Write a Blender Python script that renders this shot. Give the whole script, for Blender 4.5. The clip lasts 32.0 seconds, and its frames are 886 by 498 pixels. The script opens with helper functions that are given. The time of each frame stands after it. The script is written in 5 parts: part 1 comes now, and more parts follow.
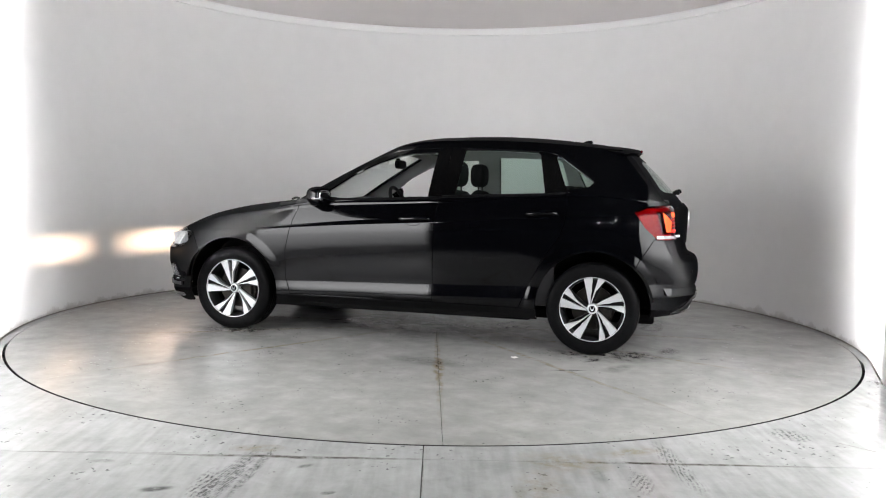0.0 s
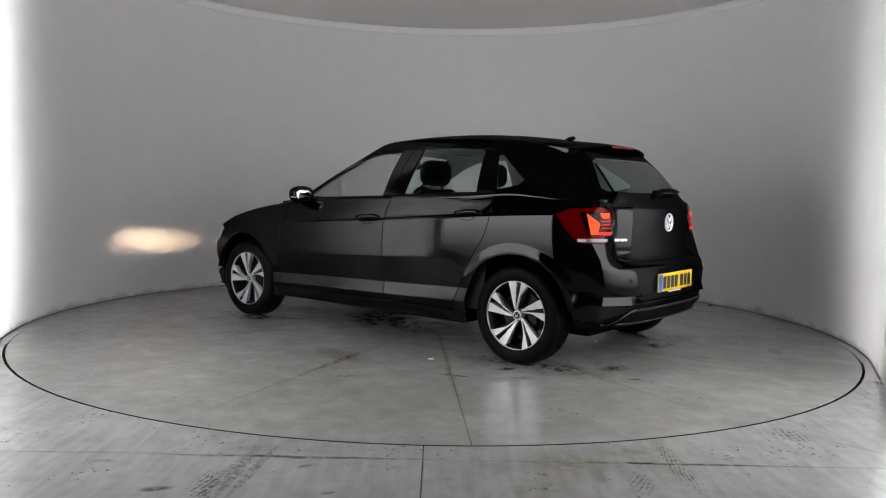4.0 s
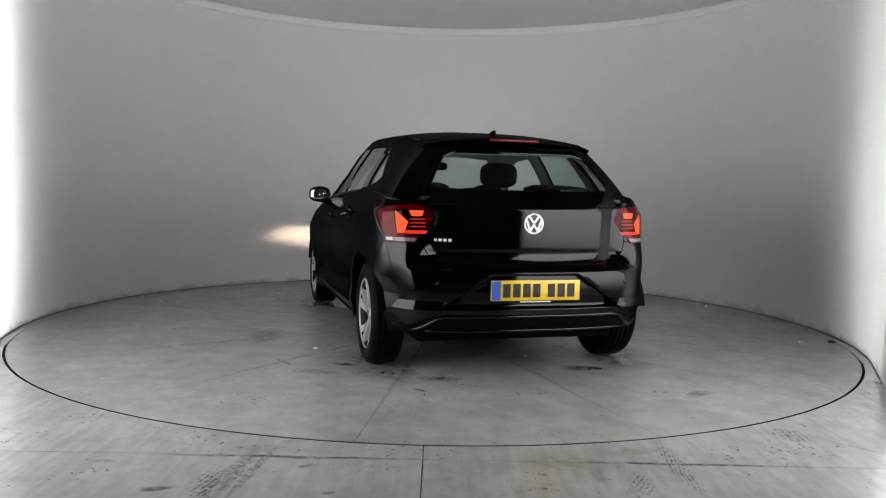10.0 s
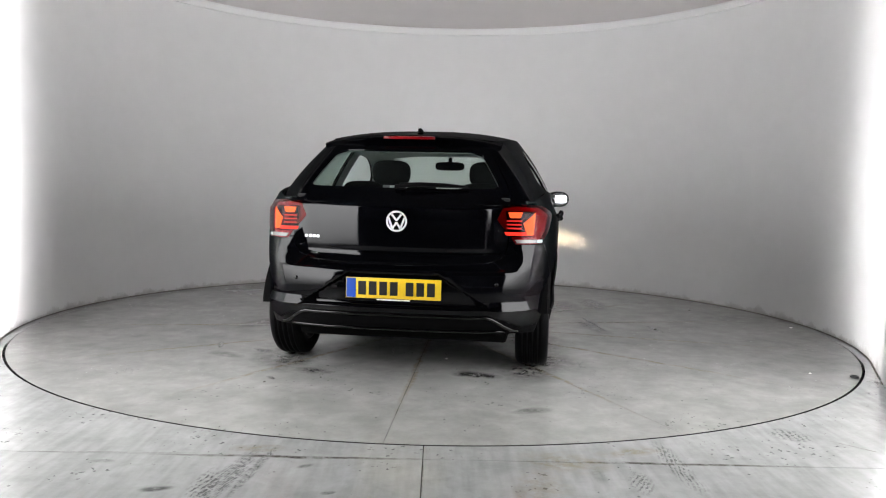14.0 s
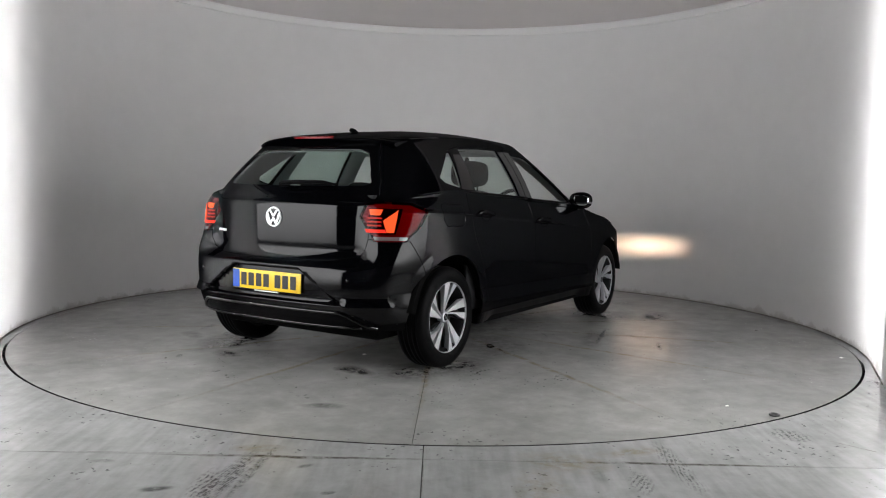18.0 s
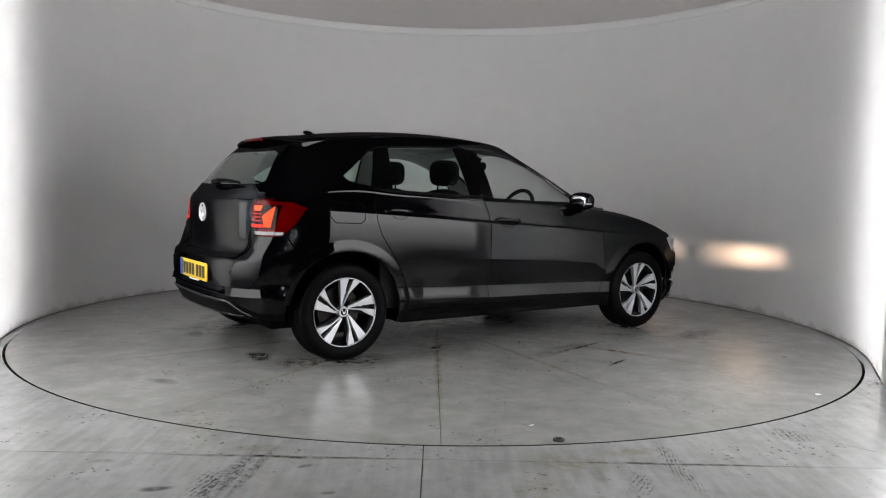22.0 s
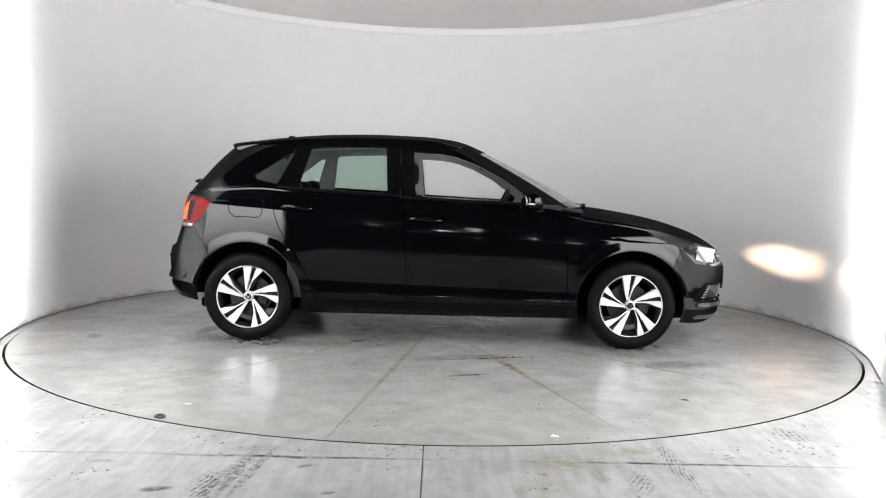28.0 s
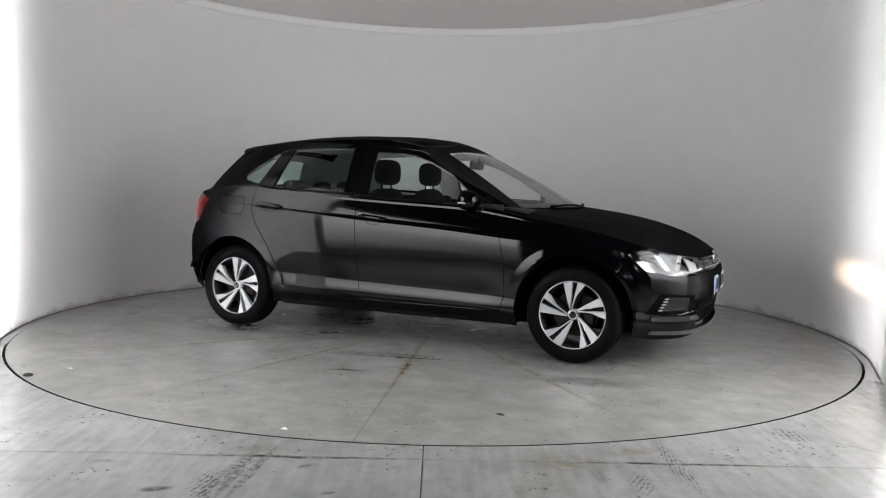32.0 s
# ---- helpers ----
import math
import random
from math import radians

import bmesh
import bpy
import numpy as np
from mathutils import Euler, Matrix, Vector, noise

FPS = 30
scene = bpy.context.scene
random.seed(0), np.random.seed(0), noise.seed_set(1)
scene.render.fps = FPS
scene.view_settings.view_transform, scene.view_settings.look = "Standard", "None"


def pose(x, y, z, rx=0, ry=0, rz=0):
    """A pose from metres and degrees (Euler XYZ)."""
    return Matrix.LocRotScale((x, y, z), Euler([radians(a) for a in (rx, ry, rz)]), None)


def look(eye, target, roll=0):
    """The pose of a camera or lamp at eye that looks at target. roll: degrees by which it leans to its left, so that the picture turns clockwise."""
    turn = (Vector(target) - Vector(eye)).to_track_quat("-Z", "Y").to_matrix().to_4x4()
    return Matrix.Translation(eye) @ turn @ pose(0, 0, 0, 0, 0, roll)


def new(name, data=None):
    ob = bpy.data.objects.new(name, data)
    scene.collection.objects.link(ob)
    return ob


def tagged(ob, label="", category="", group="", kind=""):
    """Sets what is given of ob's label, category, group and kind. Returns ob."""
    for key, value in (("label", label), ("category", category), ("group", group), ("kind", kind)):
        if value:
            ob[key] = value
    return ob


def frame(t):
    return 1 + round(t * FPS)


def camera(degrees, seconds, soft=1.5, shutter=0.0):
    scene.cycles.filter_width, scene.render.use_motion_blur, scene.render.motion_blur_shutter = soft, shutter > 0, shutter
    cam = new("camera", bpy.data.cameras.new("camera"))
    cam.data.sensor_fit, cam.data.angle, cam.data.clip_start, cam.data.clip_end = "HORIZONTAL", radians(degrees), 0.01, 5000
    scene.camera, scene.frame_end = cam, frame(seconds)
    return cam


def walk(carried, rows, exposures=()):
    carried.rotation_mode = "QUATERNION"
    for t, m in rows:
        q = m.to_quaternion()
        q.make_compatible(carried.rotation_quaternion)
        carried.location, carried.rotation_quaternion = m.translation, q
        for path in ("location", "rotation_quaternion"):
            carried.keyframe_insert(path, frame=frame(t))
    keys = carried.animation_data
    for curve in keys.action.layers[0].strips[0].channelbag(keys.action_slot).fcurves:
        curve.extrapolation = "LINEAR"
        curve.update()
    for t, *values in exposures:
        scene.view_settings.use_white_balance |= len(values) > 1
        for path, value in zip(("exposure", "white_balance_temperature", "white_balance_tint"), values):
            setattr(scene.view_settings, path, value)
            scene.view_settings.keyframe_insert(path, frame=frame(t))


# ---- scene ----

# One booth with a turntable: the camera stands still, the disc and the car on it turn.
cam = camera(57.62, 32.0, soft=1.1)
EYE = (0.0, -6.171, 1.0556)
STAND = look(EYE, (EYE[0] + 0.00669, EYE[1] + 0.99707, EYE[2] - 0.07619), 1.286)
walk(cam, [(0.0, STAND), (32.0, STAND)],
     exposures=[(0.0, 0.42), (1.0, 0.05), (2.0, -0.32), (3.0, -0.60), (6.0, -0.52), (10.0, -0.44), (11.0, -0.52), (12.0, -0.22), (13.0, 0.2), (14.0, 0.17), (15.0, -0.08), (18.0, -0.42),
                (21.0, -0.44), (22.0, -0.45), (23.0, -0.62), (24.0, -0.54), (25.0, -0.22), (28.0, 0.64), (29.0, 0.68), (30.0, 0.55), (31.0, 0.35), (32.0, -0.18)])

TURN_START, TURN_RATE = 164.76, -5.9288     # degrees, degrees a second
DISC_R, WALL_R, RAIL_Z = 2.93, 3.0, 2.752


def on_disc(x, y, t, z=0.0, rz=0.0):
    """The pose at t seconds of what stands at (x, y) of the turning disc."""
    a = radians(TURN_START + TURN_RATE * t)
    return pose(x * math.cos(a) - y * math.sin(a), x * math.sin(a) + y * math.cos(a), z, 0, 0,
                math.degrees(a) + rz)


def turning(x, y, z=0.0, rz=0.0):
    return [(0.5 * k, on_disc(x, y, 0.5 * k, z, rz)) for k in range(65)]


# ---- light ----
world = bpy.data.worlds.new("hall_dark")
world.use_nodes = True
world.node_tree.nodes["Background"].inputs[0].default_value = (0.02, 0.02, 0.022, 1)
world.node_tree.nodes["Background"].inputs[1].default_value = 0.3
scene.world = world


def area_lamp(name, eye, target, size, size_y, power, spread=180, colour=(1, 0.985, 0.97)):
    data = bpy.data.lights.new(name, "AREA")
    data.shape, data.size, data.size_y, data.energy, data.color = "RECTANGLE", size, size_y, power, colour
    data.spread = radians(spread)
    ob = new(name, data)
    ob.matrix_world = look(eye, target)
    return ob


# ---- materials ----
def material(name, colour=(0.5, 0.5, 0.5), rough=0.5, metal=0.0, coat=0.0, grain=0.0, grain_scale=40.0, bump=0.0,
             rough_var=0.0, spec=0.5, emit=0.0, emit_colour=None):
    m = bpy.data.materials.new(name)
    m.use_nodes = True
    nt = m.node_tree
    b = nt.nodes["Principled BSDF"]
    b.inputs["Base Color"].default_value = (*colour, 1)
    b.inputs["Roughness"].default_value = rough
    b.inputs["Metallic"].default_value = metal
    b.inputs["Coat Weight"].default_value = coat
    b.inputs["Coat Roughness"].default_value = 0.03
    b.inputs["Specular IOR Level"].default_value = spec
    if emit:
        b.inputs["Emission Color"].default_value = (*(emit_colour or colour), 1)
        b.inputs["Emission Strength"].default_value = emit
    if grain or bump or rough_var:
        co = nt.nodes.new("ShaderNodeTexCoord")
        n1 = nt.nodes.new("ShaderNodeTexNoise")
        n1.inputs["Scale"].default_value, n1.inputs["Detail"].default_value = grain_scale, 5
        n2 = nt.nodes.new("ShaderNodeTexNoise")
        n2.inputs["Scale"].default_value, n2.inputs["Detail"].default_value = grain_scale * 0.07, 4
        nt.links.new(co.outputs["Object"], n1.inputs["Vector"])
        nt.links.new(co.outputs["Object"], n2.inputs["Vector"])
        mix = nt.nodes.new("ShaderNodeMath")
        mix.operation = "ADD"
        nt.links.new(n1.outputs["Fac"], mix.inputs[0])
        nt.links.new(n2.outputs["Fac"], mix.inputs[1])
        if grain:
            ramp = nt.nodes.new("ShaderNodeMapRange")
            ramp.inputs["From Min"].default_value, ramp.inputs["From Max"].default_value = 0.6, 1.4
            ramp.inputs["To Min"].default_value, ramp.inputs["To Max"].default_value = 1 - grain, 1 + grain
            nt.links.new(mix.outputs[0], ramp.inputs["Value"])
            mul = nt.nodes.new("ShaderNodeVectorMath")
            mul.operation = "SCALE"
            mul.inputs[0].default_value = colour
            nt.links.new(ramp.outputs["Result"], mul.inputs["Scale"])
            nt.links.new(mul.outputs["Vector"], b.inputs["Base Color"])
        if rough_var:
            rr = nt.nodes.new("ShaderNodeMapRange")
            rr.inputs["From Min"].default_value, rr.inputs["From Max"].default_value = 0.7, 1.35
            rr.inputs["To Min"].default_value, rr.inputs["To Max"].default_value = rough, rough + rough_var
            nt.links.new(mix.outputs[0], rr.inputs["Value"])
            nt.links.new(rr.outputs["Result"], b.inputs["Roughness"])
        if bump:
            bp = nt.nodes.new("ShaderNodeBump")
            bp.inputs["Strength"].default_value, bp.inputs["Distance"].default_value = bump, 0.004
            nt.links.new(n1.outputs["Fac"], bp.inputs["Height"])
            nt.links.new(bp.outputs["Normal"], b.inputs["Normal"])
    return m


def glass(name, tint=(0.9, 0.95, 0.92), rough=0.0, least=0.05):
    """A thin pane: mostly clear, with a mirror sheen."""
    m = bpy.data.materials.new(name)
    m.use_nodes = True
    nt = m.node_tree
    nt.nodes.remove(nt.nodes["Principled BSDF"])
    clear = nt.nodes.new("ShaderNodeBsdfTransparent")
    clear.inputs["Color"].default_value = (*tint, 1)
    gloss = nt.nodes.new("ShaderNodeBsdfGlossy")
    gloss.inputs["Roughness"].default_value = rough + 0.01
    facing = nt.nodes.new("ShaderNodeLayerWeight")
    facing.inputs["Blend"].default_value = 0.5
    rise = nt.nodes.new("ShaderNodeMath")
    rise.operation = "POWER"
    rise.inputs[1].default_value = 4.0
    nt.links.new(facing.outputs["Facing"], rise.inputs[0])
    sheen = nt.nodes.new("ShaderNodeMapRange")
    sheen.inputs["To Min"].default_value, sheen.inputs["To Max"].default_value = least, 0.9
    nt.links.new(rise.outputs[0], sheen.inputs["Value"])
    mix = nt.nodes.new("ShaderNodeMixShader")
    nt.links.new(sheen.outputs["Result"], mix.inputs[0])
    nt.links.new(clear.outputs[0], mix.inputs[1])
    nt.links.new(gloss.outputs[0], mix.inputs[2])
    nt.links.new(mix.outputs[0], nt.nodes["Material Output"].inputs["Surface"])
    return m

PAINT = material("black_pearl_paint", (0.0010, 0.0011, 0.0016), 0.3, spec=0.0, coat=0.062)
PAINT.node_tree.nodes["Principled BSDF"].inputs["Coat IOR"].default_value = 4.0


def smudged_coat(m):
    """A clear coat with a little orange peel and dull, dusty patches."""
    nt = m.node_tree
    b = nt.nodes["Principled BSDF"]
    co = nt.nodes.new("ShaderNodeTexCoord")
    dust = nt.nodes.new("ShaderNodeTexNoise")
    dust.inputs["Scale"].default_value, dust.inputs["Detail"].default_value, dust.inputs["Roughness"].default_value = 3.5, 7, 0.65
    fine = nt.nodes.new("ShaderNodeTexNoise")
    fine.inputs["Scale"].default_value, fine.inputs["Detail"].default_value = 70.0, 3
    span = nt.nodes.new("ShaderNodeMapRange")
    span.inputs["From Min"].default_value, span.inputs["From Max"].default_value = 0.45, 0.72
    span.inputs["To Min"].default_value, span.inputs["To Max"].default_value = 0.030, 0.085
    peel = nt.nodes.new("ShaderNodeBump")
    peel.inputs["Strength"].default_value, peel.inputs["Distance"].default_value = 0.10, 0.0010
    for n in (dust, fine):
        nt.links.new(co.outputs["Object"], n.inputs["Vector"])
    nt.links.new(dust.outputs["Fac"], span.inputs["Value"])
    nt.links.new(span.outputs["Result"], b.inputs["Coat Roughness"])
    nt.links.new(fine.outputs["Fac"], peel.inputs["Height"])
    nt.links.new(peel.outputs["Normal"], b.inputs["Coat Normal"])


smudged_coat(PAINT)
GLOSS_BLACK = material("gloss_black_trim", (0.002, 0.002, 0.002), 0.1, spec=0.35)
PLASTIC = material("black_plastic", (0.003, 0.003, 0.0033), 0.5, spec=0.03, bump=0.15, grain_scale=300, grain=0.2)
SILL_BLACK = material("dull_black_sill", (0.002, 0.002, 0.0022), 0.4, spec=0.08, grain=0.2)
LINER = material("wheel_arch_felt", (0.004, 0.004, 0.004), 0.9, grain=0.3, spec=0.04)
RUBBER = material("tyre_rubber", (0.0025, 0.0025, 0.0028), 0.55, spec=0.06, grain=0.3, grain_scale=60, bump=0.2)
ALLOY = material("bright_alloy", (0.63, 0.64, 0.66), 0.3, 0.55, rough_var=0.05, grain_scale=30)
ALLOY_DARK = material("black_alloy", (0.006, 0.006, 0.0065), 0.35, rough_var=0.1, spec=0.12)
CHROME = material("chrome", (0.85, 0.86, 0.87), 0.08, 1.0)
EMBLEM = material("bright_emblem", (0.85, 0.85, 0.86), 0.3, 0.3)
STEEL_DARK = material("rusty_brake_steel", (0.025, 0.022, 0.02), 0.5, 0.8, grain=0.3)
FABRIC = material("charcoal_seat_cloth", (0.012, 0.012, 0.013), 0.95, spec=0.15, grain=0.3, grain_scale=120, bump=0.3)
DASH = material("dark_dashboard_plastic", (0.012, 0.012, 0.013), 0.6, spec=0.2, bump=0.2, grain_scale=200, grain=0.2)
LINING = material("pale_grey_headlining", (0.42, 0.42, 0.41), 0.95, grain=0.08, grain_scale=150)
TRIM_GREY = material("pale_grey_pillar_trim", (0.36, 0.36, 0.36), 0.8, grain=0.08, grain_scale=80)
GLASS = glass("clear_glass", (0.9, 0.94, 0.92))
GLASS_TINT = glass("green_tinted_glass", (0.72, 0.82, 0.77), 0.0, 0.04)
LENS = glass("clear_lamp_lens", (0.97, 0.98, 0.98), 0.02)
RED_LENS = glass("red_tail_lens", (0.58, 0.03, 0.055), 0.0, 0.012)
LAMP_RED = material("red_lamp_reflector", (0.22, 0.015, 0.028), 0.35, grain=0.25, grain_scale=60)
BRAKE_RED = material("red_brake_lens", (0.14, 0.004, 0.006), 0.1, spec=0.3)
RED_GLOW = material("lit_tail_lamp", (0.35, 0.012, 0.01), 0.3, spec=0.05, emit=0.75, emit_colour=(1.0, 0.045, 0.02))
FIN_GLOW = material("dim_lit_fin", (0.3, 0.01, 0.01), 0.3, spec=0.05, emit=0.28, emit_colour=(1.0, 0.04, 0.02))
AMBER_GLOW = material("bright_tail_lamp", (0.35, 0.02, 0.01), 0.3, spec=0.05, emit=1.2, emit_colour=(1.0, 0.12, 0.025))
WHITE_LENS = material("clear_reverse_lens", (0.40, 0.38, 0.38), 0.15, coat=0.2)
STRIP_LENS = material("smoky_clear_strip", (0.15, 0.11, 0.11), 0.15, coat=0.3)
YELLOW = material("yellow_plate", (0.78, 0.52, 0.02), 0.35, grain=0.06)
WHITE_PLATE = material("white_plate", (0.75, 0.75, 0.72), 0.35)
PLATE_BLUE = material("blue_plate_band", (0.02, 0.08, 0.42), 0.35)
BLACK_MARK = material("black_characters", (0.008, 0.008, 0.008), 0.4)
WALL_WHITE = material("white_translucent_wall", (0.86, 0.858, 0.858), 0.55, grain=0.03, grain_scale=6, bump=0.05)


def let_light_through(m, share):
    """A thin white skin that passes some of the light that falls on its back."""
    nt = m.node_tree
    back = nt.nodes.new("ShaderNodeBsdfTranslucent")
    back.inputs["Color"].default_value = (0.95, 0.95, 0.96, 1)
    mix = nt.nodes.new("ShaderNodeMixShader")
    mix.inputs[0].default_value = share
    nt.links.new(nt.nodes["Principled BSDF"].outputs[0], mix.inputs[1])
    nt.links.new(back.outputs[0], mix.inputs[2])
    nt.links.new(mix.outputs[0], nt.nodes["Material Output"].inputs["Surface"])


def foot_scuffs(m, colour):
    """Brown smudges that creep a few centimetres up from the foot."""
    nt = m.node_tree
    b = nt.nodes["Principled BSDF"]
    old = b.inputs["Base Color"].links[0].from_socket
    co = nt.nodes.new("ShaderNodeTexCoord")
    cut = nt.nodes.new("ShaderNodeSeparateXYZ")
    nt.links.new(co.outputs["Object"], cut.inputs[0])
    noise = nt.nodes.new("ShaderNodeTexNoise")
    noise.inputs["Scale"].default_value, noise.inputs["Detail"].default_value, noise.inputs["Roughness"].default_value = 5.0, 6, 0.65
    nt.links.new(co.outputs["Object"], noise.inputs["Vector"])
    reach = nt.nodes.new("ShaderNodeMapRange")
    for k, v in (("From Min", 0.42), ("From Max", 0.72), ("To Min", 0.015), ("To Max", 0.10)):
        reach.inputs[k].default_value = v
    nt.links.new(noise.outputs["Fac"], reach.inputs["Value"])
    ratio = nt.nodes.new("ShaderNodeMath")
    ratio.operation = "DIVIDE"
    nt.links.new(cut.outputs["Z"], ratio.inputs[0])
    nt.links.new(reach.outputs["Result"], ratio.inputs[1])
    much = nt.nodes.new("ShaderNodeMapRange")
    for k, v in (("From Min", 0.0), ("From Max", 1.0), ("To Min", 0.6), ("To Max", 0.0)):
        much.inputs[k].default_value = v
    nt.links.new(ratio.outputs[0], much.inputs["Value"])
    mix = nt.nodes.new("ShaderNodeMix")
    mix.data_type = "RGBA"
    nt.links.new(much.outputs["Result"], mix.inputs["Factor"])
    nt.links.new(old, mix.inputs[6])
    mix.inputs[7].default_value = (*colour, 1)
    nt.links.new(mix.outputs[2], b.inputs["Base Color"])


foot_scuffs(WALL_WHITE, (0.17, 0.13, 0.10))
let_light_through(WALL_WHITE, 0.12)
RAIL_WHITE = material("white_rail", (0.9, 0.9, 0.9), 0.35)
CEIL_GREY = material("pale_ceiling", (0.86, 0.82, 0.81), 0.8, grain=0.02, grain_scale=3)
GRIME = material("grimy_foot_line", (0.14, 0.125, 0.11), 0.9, grain=0.8, grain_scale=25)
HALL_DARK = material("dark_hall_wall", (0.006, 0.006, 0.007), 0.9, grain=0.2)
UNSEEN_FLOOR = material("dark_unseen_floor", (0.018, 0.018, 0.019), 0.8, grain=0.3, grain_scale=30, spec=0.1)
PIT_DARK = material("dark_gap", (0.006, 0.006, 0.006), 0.95, spec=0.05)


def concrete(name, base, stain_scale=1.0, blots_and_shade=(), treads=(), seams=(), drag_scale=(6, 6, 1), crumb_size=0.21):
    """Trowelled, dusty concrete with pale haze, dark stains, painted shade and specks."""
    m = bpy.data.materials.new(name)
    m.use_nodes = True
    nt = m.node_tree
    b = nt.nodes["Principled BSDF"]
    co = nt.nodes.new("ShaderNodeTexCoord")

    def tex(scale, detail=6, rough=0.6, distort=0.0):
        n = nt.nodes.new("ShaderNodeTexNoise")
        n.inputs["Scale"].default_value, n.inputs["Detail"].default_value = scale, detail
        n.inputs["Roughness"].default_value, n.inputs["Distortion"].default_value = rough, distort
        nt.links.new(co.outputs["Object"], n.inputs["Vector"])
        return n.outputs["Fac"]

    def ramp(src, lo, hi, a, c):
        r = nt.nodes.new("ShaderNodeMapRange")
        r.inputs["From Min"].default_value, r.inputs["From Max"].default_value = lo, hi
        r.inputs["To Min"].default_value, r.inputs["To Max"].default_value = a, c
        nt.links.new(src, r.inputs["Value"])
        return r.outputs["Result"]

    def times(p, q):
        k = nt.nodes.new("ShaderNodeMath")
        k.operation = "MULTIPLY"
        nt.links.new(p, k.inputs[0])
        nt.links.new(q, k.inputs[1])
        return k.outputs[0]

    broad = ramp(tex(0.8 * stain_scale, 2, 0.4), 0.3, 0.7, 0.90, 1.09)
    mid = ramp(tex(4.5 * stain_scale, 7, 0.62, 0.8), 0.3, 0.7, 1.09, 0.90)
    drag = nt.nodes.new("ShaderNodeMapping")
    drag.inputs["Scale"].default_value = drag_scale
    nt.links.new(co.outputs["Object"], drag.inputs["Vector"])
    hair = nt.nodes.new("ShaderNodeTexNoise")
    hair.inputs["Scale"].default_value, hair.inputs["Detail"].default_value = 1.0, 4
    nt.links.new(drag.outputs[0], hair.inputs["Vector"])
    mid = times(mid, ramp(hair.outputs["Fac"], 0.32, 0.68, 0.89, 1.07))
    crumb = nt.nodes.new("ShaderNodeTexVoronoi")
    crumb.inputs["Scale"].default_value = 30.0
    crooked = nt.nodes.new("ShaderNodeVectorMath")
    crooked.operation = "MULTIPLY_ADD"
    bent = nt.nodes.new("ShaderNodeTexNoise")
    bent.inputs["Scale"].default_value, bent.inputs["Detail"].default_value = 34.0, 3
    nt.links.new(co.outputs["Object"], bent.inputs["Vector"])
    nt.links.new(bent.outputs["Color"], crooked.inputs[0])
    crooked.inputs[1].default_value = (0.05, 0.05, 0)
    nt.links.new(co.outputs["Object"], crooked.inputs[2])
    nt.links.new(crooked.outputs[0], crumb.inputs["Vector"])
    near = ramp(tex(2.2, 4), 0.47, 0.66, 0.02, crumb_size)
    near_cut = nt.nodes.new("ShaderNodeMath")
    near_cut.operation = "GREATER_THAN"
    nt.links.new(crumb.outputs["Distance"], near_cut.inputs[0])
    nt.links.new(near, near_cut.inputs[1])
    mid = times(mid, ramp(near_cut.outputs[0], 0, 1, 0.42, 1.0))
    cells = nt.nodes.new("ShaderNodeTexVoronoi")
    cells.inputs["Scale"].default_value = 7.0
    nt.links.new(co.outputs["Object"], cells.inputs["Vector"])
    speck = ramp(cells.outputs["Distance"], 0.035, 0.05, 0.45, 1.0)
    total = times(times(broad, mid), speck)
    warp = nt.nodes.new("ShaderNodeTexNoise")
    warp.inputs["Scale"].default_value, warp.inputs["Detail"].default_value = 7.0, 5
    nt.links.new(co.outputs["Object"], warp.inputs["Vector"])
    grit = tex(16, 6, 0.75)
    grain = tex(38, 5, 0.75)
    total = times(total, ramp(grit, 0.34, 0.66, 0.93, 1.05))

    def local(x, y, turn, rx, ry, wobble):
        """Coordinates in a mark's own frame, its edge at length 1."""
        shift = nt.nodes.new("ShaderNodeVectorMath")
        shift.operation = "MULTIPLY_ADD"
        nt.links.new(warp.outputs["Color"], shift.inputs[0])
        shift.inputs[1].default_value = (wobble, wobble, 0)
        nt.links.new(co.outputs["Object"], shift.inputs[2])
        mp = nt.nodes.new("ShaderNodeMapping")
        mp.vector_type = "TEXTURE"
        mp.inputs["Location"].default_value = (x + wobble / 2, y + wobble / 2, 0)
        mp.inputs["Rotation"].default_value = (0, 0, radians(turn))
        mp.inputs["Scale"].default_value = (rx, ry, 1)
        nt.links.new(shift.outputs[0], mp.inputs["Vector"])
        return mp.outputs[0]

    def length(v):
        n = nt.nodes.new("ShaderNodeVectorMath")
        n.operation = "LENGTH"
        nt.links.new(v, n.inputs[0])
        return n.outputs["Value"]

    for x, y, turn, rx, ry, dark in blots_and_shade:
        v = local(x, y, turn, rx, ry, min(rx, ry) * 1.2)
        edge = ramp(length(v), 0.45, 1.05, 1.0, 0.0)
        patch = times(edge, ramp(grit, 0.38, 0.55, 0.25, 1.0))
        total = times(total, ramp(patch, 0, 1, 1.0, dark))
    for x, y, turn, rx, ry, count, dark in treads:
        v = local(x, y, turn, rx, ry, 0.03)
        edge = ramp(length(v), 0.5, 1.05, 1.0, 0.0)
        wave = nt.nodes.new("ShaderNodeTexWave")
        wave.bands_direction = "DIAGONAL"
        wave.inputs["Scale"].default_value, wave.inputs["Distortion"].default_value = count, 5.0
        wave.inputs["Detail"].default_value, wave.inputs["Detail Scale"].default_value = 4, 3
        nt.links.new(v, wave.inputs["Vector"])
        patch = times(times(edge, ramp(wave.outputs["Fac"], 0.35, 0.6, 0.15, 1.0)), ramp(grain, 0.44, 0.54, 0.0, 1.0))
        total = times(total, ramp(patch, 0, 1, 1.0, dark))
